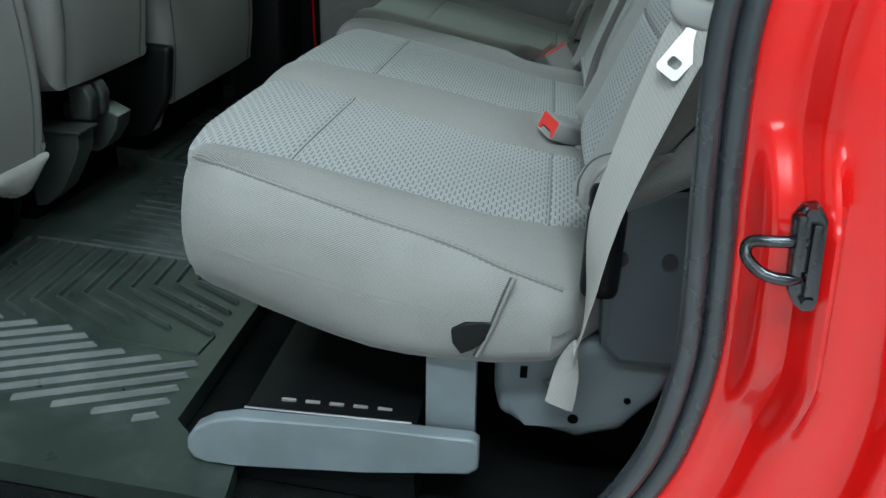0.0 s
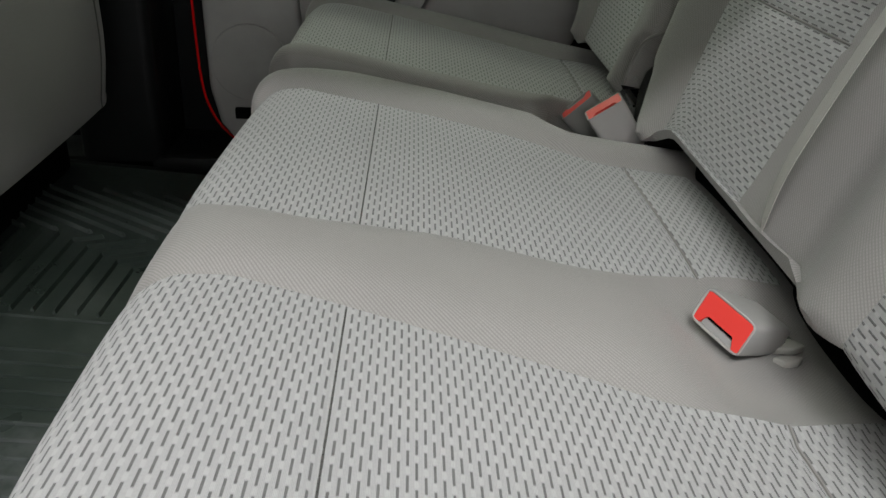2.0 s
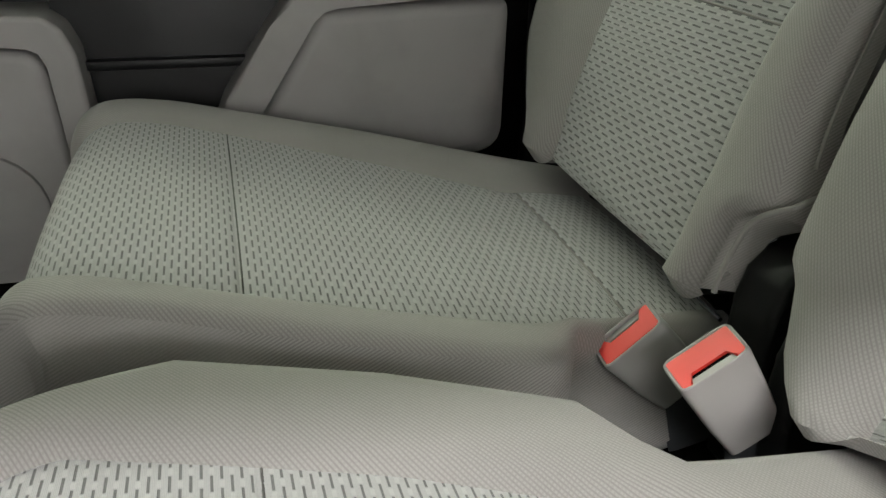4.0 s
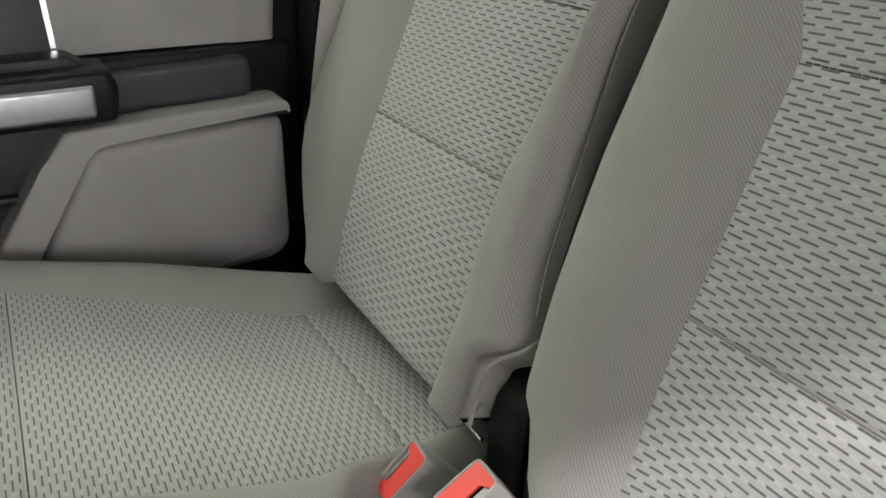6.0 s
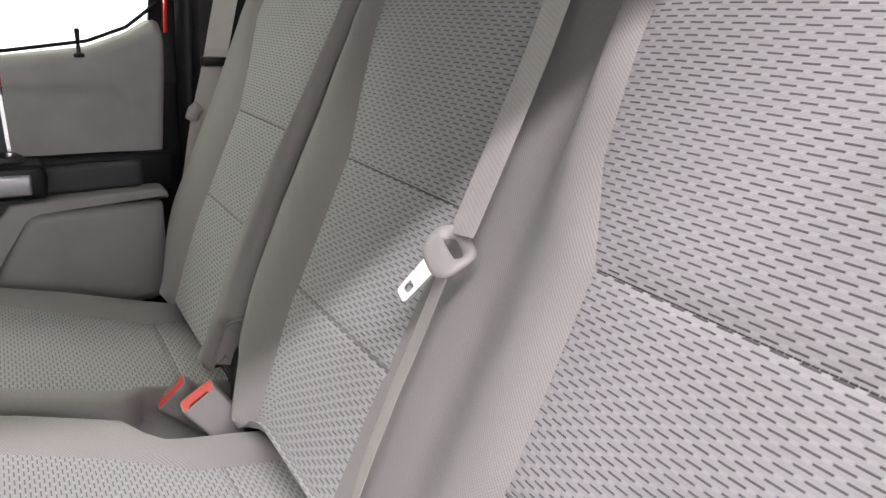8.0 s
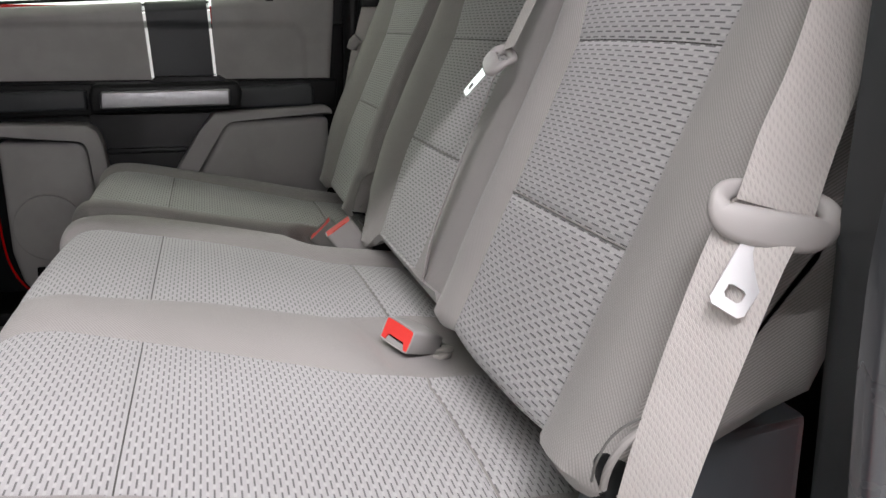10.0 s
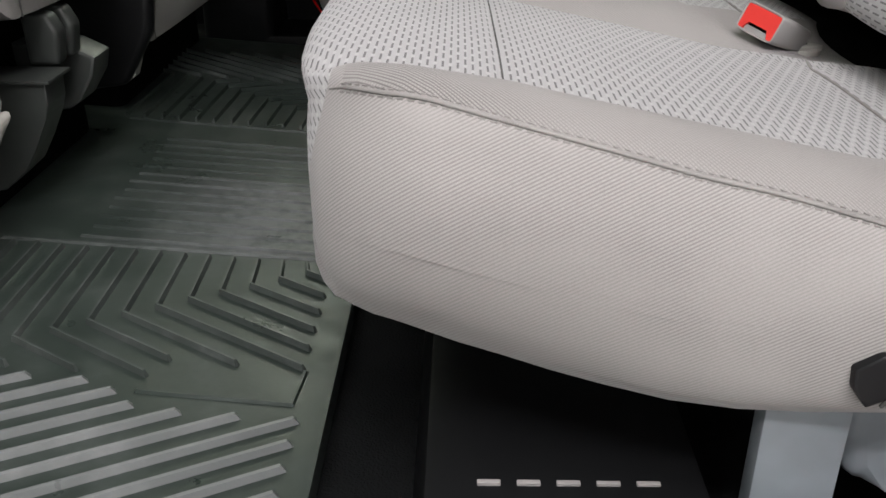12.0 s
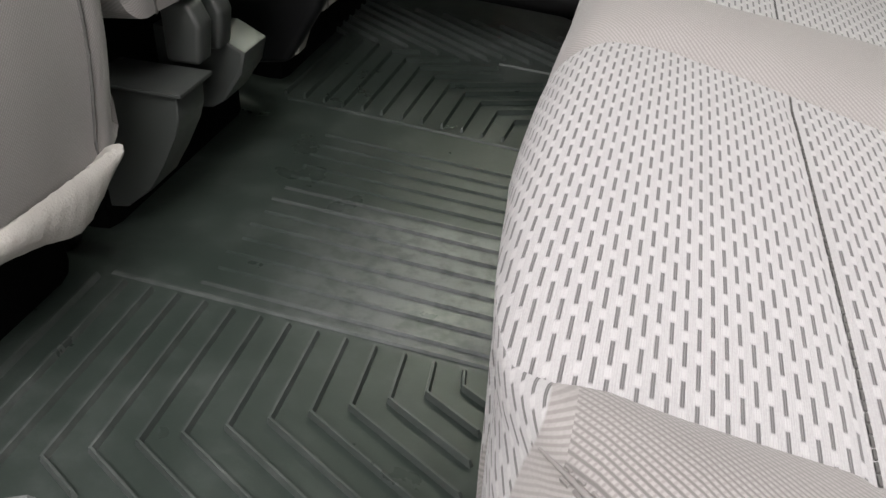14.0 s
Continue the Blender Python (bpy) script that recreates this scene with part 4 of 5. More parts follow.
def single_back_lines(x, z):
    e0 = float(np.interp(z, (0.314, 0.352, 0.364, 0.370, 0.376, 0.382, 0.390, 0.40, 0.43, 0.594, 0.77), (1.033, 1.033, 1.030, 1.022, 1.008, 0.999, 1.000, 1.006, 1.020, 1.045, 1.043)))
    if x > 0.538 + LEAN * (z - 0.458):
        e0 = max(e0, 1.034) + 0.016
    n0 = float(np.interp(z, (0.335, 0.385, 0.478, 0.617, 0.70, 0.76), (1.086, 1.093, 1.100, 1.068, 1.060, 1.058)))
    n1 = float(np.interp(z, (0.335, 0.365, 0.465, 0.613, 0.667, 0.757), (1.336, 1.350, 1.360, 1.370, 1.408, 1.484)))
    e1 = float(np.interp(z, (0.320, 0.344, 0.365, 0.385, 0.405, 0.440, 0.504, 0.754), (1.392, 1.432, 1.468, 1.500, 1.522, 1.535, 1.540, 1.556)))
    return (e0, n0, min(n1, e1 - 0.035), e1)


def single_back_sink(x, z, d):
    """The lower edge tucks down behind the cushion."""
    return 0.022 * min(1.0, max(0.0, (0.42 - z) / 0.09))


def single_back_crown(k, f, x, z):
    if k == 1:
        return -0.004 + 0.002 * (1 - abs(2 * f - 1) ** 3) + groove(z, 0.4745) + groove(z, Z_UP)
    return pad(f, 0.004, 0.016)


single_back, single_cover = build_back(single, single_back_lines, (8, 13, 9), single_back_crown, (1,), ((8, 21),), single_back_sink, 0.4745)
far_notch = curve_points([(0.508, 0.999, 0.382), (0.494, 0.998, 0.378), (0.487, 1.003, 0.374), (0.481, 1.012, 0.367), (0.476, 1.019, 0.356), (0.471, 1.022, 0.340), (0.465, 1.022, 0.324), (0.461, 1.021, 0.308)], 6)
part("notch_piping", tube_bm(far_notch, 0.0022, 8), M_PIPE, single_cover, "folded cloth seam")
part("edge_piping", tube_bm([Vector((0.525 + LEAN * (z - 0.458) + 0.012, float(np.interp(z, (0.38, 0.43, 0.594, 0.95), (0.999, 1.019, 1.044, 1.042))), z)) for z in np.linspace(0.40, 0.90, 26)], 0.0015, 6), M_PIPE, single_cover, "folded cloth seam")
for y0, y1, top in ((0.988, 1.034, 0.338), (0.946, 0.978, 0.322)):
    arm_outline = [(0.486, 0.16), (0.483, 0.24), (0.484, top - 0.040), (0.491, top - 0.016), (0.506, top), (0.530, top + 0.008), (0.60, top + 0.010), (0.60, 0.16)]
    part("hinge_arm", prism_bm(arm_outline, y0, y1, 0.007, 3), M_BLACK, single, "black plastic hinge arm")
gap_shade(single, 1.04, 1.425)
part("latch_bar", tube_bm([(0.484, 1.086, 0.275), (0.484, 1.040, 0.273)], 0.0020, 6), M_CHROME, single, "bright steel wire")


# ---- buckles and belts ----
def buckle(name, centre, facing, long_axis, size, strap_to, label, slot_side=1, shell=M_BUCKLE):
    """A belt buckle: a tapered housing, its release button in the open end, and the strap that holds it."""
    n = Vector(facing).normalized()
    a = Vector(long_axis)
    a = (a - n * a.dot(n)).normalized()
    b = n.cross(a)
    L, W, D = size
    m = Matrix((a, b, n)).transposed().to_4x4()
    m.translation = Vector(centre)
    root = thing(name, label, "seat belt buckle", "seat belt buckles")
    bm = bmesh.new()
    rings = []
    for d, s in ((-D, 0.80), (-D * 0.6, 0.93), (-0.004, 1.0), (0.0, 0.985), (0.0, 0.90), (-0.007, 0.89)):
        ring = []
        for t in range(24):
            ang = 2 * math.pi * t / 24
            c, q = math.cos(ang), math.sin(ang)
            e = 0.28
            px = math.copysign(abs(c) ** e, c) * L / 2 * s
            py = math.copysign(abs(q) ** e, q) * (W / 2 * s if s > 0.905 or d < -0.01 else W / 2 - 0.0022)
            ring.append(bm.verts.new((px, py, d)))
        rings.append(ring)
    for p, q in zip(rings, rings[1:]):
        for t in range(24):
            bm.faces.new((p[t], p[(t + 1) % 24], q[(t + 1) % 24], q[t]))
    bm.faces.new(rings[0][::-1])
    bm.faces.new(rings[-1])
    for v in bm.verts:
        v.co = m @ v.co
    part("housing", bm, shell, root, angle=35)
    s = slot_side
    shape = [(-0.45, -0.42 * s), (0.45, -0.42 * s), (0.45, 0.42 * s), (0.32, 0.42 * s), (0.26, 0.12 * s), (-0.26, 0.12 * s), (-0.32, 0.42 * s), (-0.45, 0.42 * s)]
    face = prism_bm([(p * L, q * W) for p, q in shape], -0.010, 0.0008, 0.0009, 2, axis="z")
    for v in face.verts:
        if v.co.z > -0.004:
            v.co.z -= 0.0016 * (1 - (2 * v.co.x / L) ** 2)
    edge = []
    for t in range(32):
        c, q = math.cos(2 * math.pi * t / 32), math.sin(2 * math.pi * t / 32)
        edge.append(m @ Vector((math.copysign(abs(c) ** 0.28, c) * L * 0.477, math.copysign(abs(q) ** 0.28, q) * (W / 2 - 0.0011), 0.0)))
    part("rim", tube_bm(edge, 0.0009, 6, closed=True), M_GUIDE, root, "pale rubbed rim")
    recess = box_bm((-L * 0.31, min(s * W * 0.25, s * W * 0.43), -0.009), (L * 0.31, max(s * W * 0.25, s * W * 0.43), -0.0018), 0.0005)
    gap = box_bm((-L * 0.30, min(s * W * 0.10, s * W * 0.27), -0.009), (L * 0.30, max(s * W * 0.10, s * W * 0.27), -0.0040), 0.0004)
    for nm, bm, mat, words in (("release_button", face, M_BUTTON, "bright red release button"), ("tongue_guide", recess, shell, ""), ("tongue_slot", gap, M_VOID, "dark slot")):
        for v in bm.verts:
            v.co = m @ v.co
        part(nm, bm, mat, root, words)
    p0 = m @ Vector((0, 0, -D * 0.9))
    p1 = Vector(strap_to)
    part("strap", ribbon_bm([p0, (p0 + p1) / 2, p1], [a, a, a], 0.034, 0.004), M_DARKTRIM, root, "dark grey strap")
    return root


def ribbon_bm(points, across, width, thick):
    """A flat band through points; across gives its width's direction at each."""
    pts = [Vector(p) for p in points]
    wide = [Vector(a) for a in across]
    if len(pts) > 3:
        n = len(pts)
        fine = curve_points(pts, 8)
        wide = [wide[min(i // 8, n - 1)].lerp(wide[min(i // 8 + 1, n - 1)], (i % 8) / 8) for i in range(len(fine))]
        pts = fine
    bm = bmesh.new()
    layer = bm.loops.layers.uv.new("UVMap")
    rows, run, uv = [], 0.0, {}
    for k, p in enumerate(pts):
        ahead = (pts[min(k + 1, len(pts) - 1)] - pts[max(k - 1, 0)]).normalized()
        w = wide[k] - ahead * wide[k].dot(ahead)
        w.normalize()
        nrm = ahead.cross(w)
        run += (p - pts[k - 1]).length if k else 0.0
        row = []
        for side in (1, -1):
            for i in range(7):
                f = (i / 6 - 0.5) * side
                v = bm.verts.new(p + w * (f * width) + nrm * (side * thick / 2 * (1 - 0.75 * (abs(f) > 0.49))))
                uv[v] = (run, f * width)
                row.append(v)
        rows.append(row)
    m = len(rows[0])
    for a, b in zip(rows, rows[1:]):
        for i in range(m):
            bm.faces.new((a[i], a[(i + 1) % m], b[(i + 1) % m], b[i]))
    bm.faces.new(rows[0][::-1])
    bm.faces.new(rows[-1])
    for f in bm.faces:
        for lo in f.loops:
            lo[layer].uv = uv[lo.vert]
    return bm


def belt_tongue(root, centre, across, down, out, tip, size=0.075):
    """The sliding tongue: a ring of pale plastic round the webbing and a steel blade with its hole."""
    a, d = Vector(across).normalized(), Vector(down).normalized()
    o = a.cross(d).normalized()
    if o.dot(Vector(out)) < 0:
        o = -o
    c = Vector(centre)
    hx, hz, m = size / 2 - 0.009, 0.0115, 48
    bm = bmesh.new()
    loops = []
    for t in range(m):
        ang = 2 * math.pi * t / m
        ca, sa = math.cos(ang), math.sin(ang)
        x = math.copysign(abs(ca) ** 0.55, ca) * hx
        z = math.copysign(abs(sa) ** 0.75, sa) * hz
        out_dir = Vector((ca / hx, sa / hz)).normalized()
        wide = 0.0075 + 0.0045 * max(0.0, sa) ** 1.5 - 0.002 * max(0.0, -sa)
        deep = 0.0048
        mid = c + a * x + d * z + o * (0.0035 * sa + 0.001 if sa > 0 else 0.011 * sa + 0.001)
        loop = []
        for q in range(12):
            b = 2 * math.pi * q / 12
            cb, sb = math.cos(b), math.sin(b)
            r = math.copysign(abs(cb) ** 0.7, cb) * wide
            loop.append(bm.verts.new(mid + (a * out_dir.x + d * out_dir.y) * r + o * (math.copysign(abs(sb) ** 0.7, sb) * deep)))
        loops.append(loop)
    for t in range(m):
        p, q = loops[t], loops[(t + 1) % m]
        for k in range(12):
            bm.faces.new((p[k], p[(k + 1) % 12], q[(k + 1) % 12], q[k]))
    guide = part("guide", bm, M_GUIDE, root, "pale grey plastic tongue housing", angle=60)
    t0 = c + d * 0.014 + o * 0.003
    blade_dir = (Vector(tip) - t0)
    L = blade_dir.length
    blade_dir.normalize()
    w = (a - blade_dir * a.dot(blade_dir)).normalized()
    nb = w.cross(blade_dir)
    bm = bmesh.new()
    half, hole_h = 0.0112, 0.0056
    outer = [(0.0, -0.0135), (0.0, 0.0135), (0.012, half + 0.001), (L - 0.003, half), (L, half - 0.003), (L, -half + 0.003), (L - 0.003, -half), (0.012, -half - 0.001)]
    hx0, hx1 = L - 0.015, L - 0.0075
    inner = [(hx0 - 0.0012, -0.0034), (hx0 - 0.0012, 0.0034), (hx0, hole_h), (hx1 - 0.002, hole_h), (hx1, hole_h - 0.002), (hx1, -hole_h + 0.002), (hx1 - 0.002, -hole_h), (hx0, -hole_h)]
    faces = []
    for h in (0.0011, -0.0011):
        faces.append(([bm.verts.new(t0 + blade_dir * x + w * y + nb * h) for x, y in outer], [bm.verts.new(t0 + blade_dir * x + w * y + nb * h) for x, y in inner]))
    for (vo, vi) in faces:
        for k in range(8):
            bm.faces.new((vo[k], vo[(k + 1) % 8], vi[(k + 1) % 8], vi[k]))
    for which in (0, 1):
        for k in range(8):
            p, q = faces[0][which], faces[1][which]
            bm.faces.new((p[k], q[k], q[(k + 1) % 8], p[(k + 1) % 8]))
    part("tongue_blade", bm, M_TONGUE, guide, "bright stamped steel blade", angle=30)


buckle("belt_buckle", (0.421, 0.470, 0.276), (-0.81, -0.48, 0.36), (0.022, -0.042, -0.008), (0.052, 0.030, 0.055), (0.50, 0.510, 0.235), "grey buckle with red release button lying on the bench bolster", -1)
buckle("belt_buckle", (0.404, 1.031, 0.276), (-0.70, -0.02, 0.71), (0.032, -0.004, 0.032), (0.052, 0.029, 0.070), (0.47, 1.03, 0.17), "grey buckle with red release button between the seats", 1)
buckle("belt_buckle", (0.427, 0.970, 0.292), (-0.58, -0.07, 0.81), (0.037, -0.003, 0.026), (0.052, 0.031, 0.085), (0.49, 0.98, 0.17), "pale grey buckle with wide red release button between the seats", -1, M_GUIDE)
tag = thing("sewn_tag", "small folded white tag lying on the cushion beside the buckle", "tag")
part("leaf", prism_bm([(0.4707, 0.4924), (0.4666, 0.4748), (0.4821, 0.4738), (0.4935, 0.48), (0.4852, 0.4893)], 0.244, 0.2505, 0.002, 3, axis="z"), M_FLAP, tag)
part("leaf", prism_bm([(0.4614, 0.4644), (0.4686, 0.4561), (0.48, 0.4593), (0.4863, 0.4655), (0.4738, 0.4686)], 0.243, 0.2495, 0.002, 3, axis="z"), M_FLAP, tag)

near_belt = thing("seat_belt", "pale grey seat belt hanging beside the near backrest", "seat belt", "seat belts")
wn = (0.91, -0.39, -0.14)
part("webbing", ribbon_bm([(0.463, 0.004, 0.172), (0.467, 0.0, 0.196), (0.469, -0.008, 0.240), (0.473, -0.019, 0.32), (0.494, -0.021, 0.402), (0.523, -0.022, 0.488), (0.545, -0.014, 0.518)],
                          [(-0.05, -0.98, 0.1), (-0.18, -0.97, 0.15), (0.05, -0.98, 0.15), (0.46, -0.88, 0.05), (0.58, -0.80, 0.0), (0.74, -0.64, -0.1), wn], 0.046, 0.0014), M_BELT, near_belt, "worn grey twill webbing")
part("webbing", ribbon_bm([(0.545, -0.018, 0.518), (0.557, -0.0155, 0.555), (0.573, -0.012, 0.592), (0.587, -0.006, 0.635), (0.600, 0.004, 0.676), (0.650, 0.034, 0.83), (0.72, 0.06, 1.06)], [wn, (0.93, -0.3, -0.16), (0.96, -0.16, -0.2), (0.97, 0.02, -0.2), (0.97, 0.22, -0.2), (0.93, 0.34, -0.2), (0.9, 0.4, -0.2)], 0.046, 0.0014), M_BELT, near_belt, "grey twill webbing")
part("sewn_end", ribbon_bm([(0.4525, 0.0135, 0.103), (0.4545, 0.012, 0.118), (0.458, 0.008, 0.150), (0.463, 0.004, 0.178)], [(0.92, -0.25, -0.3), (0.90, -0.3, -0.3), (0.72, -0.66, -0.2), (0.05, -0.98, 0.0)], 0.030, 0.0045), M_BELT, near_belt, "folded sewn end")
belt_tongue(near_belt, (0.545, -0.018, 0.517), (0.071, -0.029, -0.012), (-0.25, -0.12, -0.95), (-0.4, -0.9, 0.1), (0.508, -0.0305, 0.462), 0.082)

mid_belt = thing("seat_belt", "pale grey seat belt hanging down the bench backrest", "seat belt", "seat belts")
wc = (0.10, 0.99, 0.0)
part("webbing", ribbon_bm([(0.752, 0.575, 0.96), (0.70, 0.572, 0.84), (0.645, 0.560, 0.725), (0.576, 0.545, 0.597)], [wc] * 4, 0.046, 0.0014), M_BELT, mid_belt, "grey twill webbing")
part("webbing", ribbon_bm([(0.566, 0.544, 0.582), (0.543, 0.549, 0.52), (0.516, 0.556, 0.45), (0.488, 0.562, 0.37), (0.478, 0.566, 0.315)], [(0.36, 0.93, 0.0)] * 5, 0.044, 0.0014), M_BELT, mid_belt, "grey twill webbing")
belt_tongue(mid_belt, (0.566, 0.546, 0.586), (-0.18, -0.92, -0.30), (-0.55, 0.35, -0.75), (-0.9, 0, 0.4), (0.529, 0.563, 0.543), 0.066)

far_belt = thing("seat_belt", "pale grey seat belt on the far pillar", "seat belt", "seat belts")
wf = (0.75, -0.6, 0.0)
part("webbing", ribbon_bm([(0.665, 1.575, 0.92), (0.625, 1.57, 0.76), (0.600, 1.563, 0.66), (0.572, 1.555, 0.56), (0.54, 1.54, 0.41)], [wf] * 5, 0.047, 0.0014), M_BELT, far_belt, "grey twill webbing")
part("clasp", box_bm((0.580, 1.548, 0.668), (0.636, 1.575, 0.685), 0.003), M_BLACK, far_belt, "black plastic stop")
part("guide", tube_bm([(0.553, 1.545, 0.575), (0.556, 1.54, 0.588), (0.566, 1.535, 0.598)], 0.012, 10), M_GUIDE, far_belt, "pale grey plastic tongue housing")

# ---- far door ----
far_door = thing("rear_door", "closed rear door with grey and black trim panels", "car door", at=(-0.005, -0.025, -0.071))
SILL = table([(-0.228, 0.730), (0.25, 0.755), (0.40, 0.770), (0.47, 0.795), (0.505, 0.816), (0.520, 0.821), (0.530, 0.816), (0.5375, 0.800)])
REAR_EDGE = table([(0.570, 0.520), (0.640, 0.526), (0.720, 0.533), (0.820, 0.5375)])


def door_relief(x, z, top):
    """The trim's depth: a sloping sill over a soft crease, and a shallow field below with one round corner."""
    sill = max(0.0, min(1.0, (z - (top - 0.022)) / 0.022))
    rx, rz = max(0.0, x - 0.424), max(0.0, z - 0.660)
    inside = 0.042 - math.hypot(rx, rz)
    dent = max(0.0, min(1.0, inside / 0.010))
    edge = max(0.0, 1.0 - (REAR_EDGE(z) - x) / 0.012)
    return 1.678 + 0.024 * sill ** 1.15 + 0.0055 * dent * dent * (3 - 2 * dent) + 0.006 * edge * edge


def relief_bm(x_lo, x_hi, nx, proud, low=lambda x: 0.574):
    """A pressed trim panel between two lines across the door; x_hi None runs it to the curved rear edge."""
    bm = bmesh.new()
    heights = [i / 26 for i in range(23)] + [0.86, 0.875, 0.90, 0.93, 0.965, 1.0]
    rows = []
    for i in range(nx + 1):
        f = i / nx
        if x_hi is None:
            f = 1 - (1 - f) ** 1.35
        row = []
        for h in heights:
            if x_hi is None:
                x = x_lo + f * (0.5375 - x_lo)
                top = SILL(x)
                z = low(x) + h * (top - low(x))
                x = min(x, x_lo + f * (REAR_EDGE(z) - x_lo))
            else:
                a, b = x_lo(h), x_hi(h)
                x = a + f * (b - a)
                top = SILL(x)
                z = low(x) + h * (top - low(x))
            row.append(bm.verts.new((x, door_relief(x, z, top) - proud, z)))
        rows.append(row)
    for a, b in zip(rows, rows[1:]):
        for k in range(len(heights) - 1):
            bm.faces.new((a[k], b[k], b[k + 1], a[k + 1]))
    ring = [r[0] for r in rows] + rows[-1][1:] + [r[-1] for r in rows[-2::-1]] + rows[0][-2:0:-1]
    back = [bm.verts.new((v.co.x, 1.714, v.co.z)) for v in ring]
    for k in range(len(ring)):
        n = (k + 1) % len(ring)
        bm.faces.new((ring[k], back[k], back[n], ring[n]))
    bmesh.ops.recalc_face_normals(bm, faces=bm.faces)
    return bm


part("upper_panel", relief_bm(0.252, None, 44, 0.0), M_GREYTRIM, far_door, "warm grey plastic panel", angle=50)
part("upper_panel", relief_bm(lambda h: -0.228, lambda h: 0.113 - 0.010 * h, 12, 0.0), M_GREYTRIM, far_door, "warm grey plastic panel", angle=50)
part("accent_panel", relief_bm(lambda h: 0.1135 - 0.010 * h, lambda h: 0.2515 - 0.008 * h, 8, 0.003), M_DARKTRIM, far_door, "charcoal accent panel", angle=50)
for xa, xb in ((0.113, 0.103), (0.252, 0.244)):
    part("chrome_strip", relief_bm(lambda h: xa - 0.0032 + (xb - xa) * h, lambda h: xa + 0.0032 + (xb - xa) * h, 3, 0.007), M_CHROME, far_door, "bright chrome strip")
part("middle_band", prism_bm([(-0.226, 0.495), (0.53, 0.50), (0.537, 0.572), (-0.226, 0.567)], 1.66, 1.71, 0.006, 3), M_BLACK, far_door, "black plastic band")
part("band_pad", prism_bm([(0.300, 0.507), (0.468, 0.511), (0.476, 0.520), (0.476, 0.556), (0.466, 0.564), (0.300, 0.558)], 1.640, 1.665, 0.010, 4), M_DARKTRIM, far_door, "charcoal pad")
part("band_pad", prism_bm([(-0.215, 0.508), (-0.03, 0.51), (-0.03, 0.556), (-0.215, 0.552)], 1.640, 1.665, 0.008, 3), M_DARKTRIM, far_door, "charcoal pad")
arm = part("armrest", prism_bm([(-0.018, 0.508), (0.303, 0.513), (0.308, 0.552), (0.299, 0.574), (-0.012, 0.570), (-0.020, 0.54)], 1.585, 1.67, 0.010, 3), M_BLACK, far_door, "black armrest")
part("armrest_face", prism_bm([(0.004, 0.517), (0.279, 0.521), (0.281, 0.558), (0.006, 0.555)], 1.578, 1.60, 0.005, 3), M_SATIN, arm, "satin silver face")
part("switch_pod", prism_bm([(0.10, 0.566), (0.285, 0.568), (0.262, 0.584), (0.12, 0.583)], 1.62, 1.675, 0.004), M_BLACK, far_door, "black switch pod")
part("centre_well", prism_bm([(-0.03, 0.05), (0.30, 0.05), (0.30, 0.50), (-0.03, 0.50)], 1.655, 1.70, 0.004), M_BLACK, far_door, "black recessed well")
for z in (0.335, 0.41):
    part("well_rib", box_bm((0.0, 1.640, z), (0.22, 1.66, z + 0.012), 0.004), M_BLACK, far_door)
rim = [(0.241, 0.503), (0.498, 0.513), (0.510, 0.508), (0.513, 0.494), (0.287, 0.489), (0.270, 0.484), (0.257, 0.472), (0.195, 0.362), (0.10, 0.17), (0.055, 0.10), (0.055, 0.14), (0.155, 0.381), (0.21, 0.464)]
part("rear_pocket_rim", prism_bm(rim, 1.596, 1.70, 0.006, 3), M_GREYTRIM, far_door, "warm grey plastic rim")
part("rear_pocket_panel", prism_bm([(0.146, 0.262), (0.268, 0.479), (0.504, 0.489), (0.503, 0.318), (0.494, 0.300), (0.474, 0.291), (0.32, 0.284)], 1.607, 1.70, 0.017, 5), M_GREYTRIM, far_door, "warm grey plastic panel", angle=80)
part("front_pocket_rim", prism_bm([(-0.218, 0.486), (-0.03, 0.481), (-0.012, 0.468), (0.0, 0.44), (0.022, 0.20), (0.005, 0.08), (-0.018, 0.085), (-0.006, 0.20), (-0.026, 0.428), (-0.034, 0.446), (-0.048, 0.453), (-0.218, 0.457)], 1.596, 1.70, 0.006, 3), M_GREYTRIM, far_door, "warm grey plastic rim")
part("front_pocket_panel", prism_bm([(-0.216, 0.447), (-0.056, 0.442), (-0.044, 0.435), (-0.036, 0.420), (-0.017, 0.20), (-0.026, 0.115), (-0.06, 0.088), (-0.12, 0.078), (-0.165, 0.091), (-0.196, 0.128), (-0.213, 0.20)], 1.609, 1.70, 0.013, 4), M_GREYTRIM, far_door, "warm grey plastic panel")
part("speaker_grille", prism_bm([(-0.19 + 0.075 * math.cos(t) + 0.06, 0.255 + 0.075 * math.sin(t)) for t in [2 * math.pi * i / 28 for i in range(28)]], 1.601, 1.612, 0.003), M_GREYTRIM, far_door, "round perforated speaker grille")
part("pull_slot", box_bm((-0.165, 1.600, 0.142), (-0.098, 1.612, 0.165), 0.004), M_VOID, far_door, "dark slot")
part("door_edge", prism_bm([(0.538, 0.795), (0.546, 0.795), (0.550, 0.87), (0.541, 0.87)], 1.690, 1.712, 0.0015), M_RED, far_door, "red painted edge")
part("door_edge", tube_bm(curve_points([(-0.239, 1.640, 0.80), (-0.239, 1.636, 0.50), (-0.237, 1.634, 0.30), (-0.233, 1.634, 0.21), (-0.223, 1.634, 0.160), (-0.200, 1.634, 0.116), (-0.160, 1.634, 0.078), (-0.11, 1.634, 0.064)], 6), 0.0026, 8), M_RED, far_door, "red painted edge")
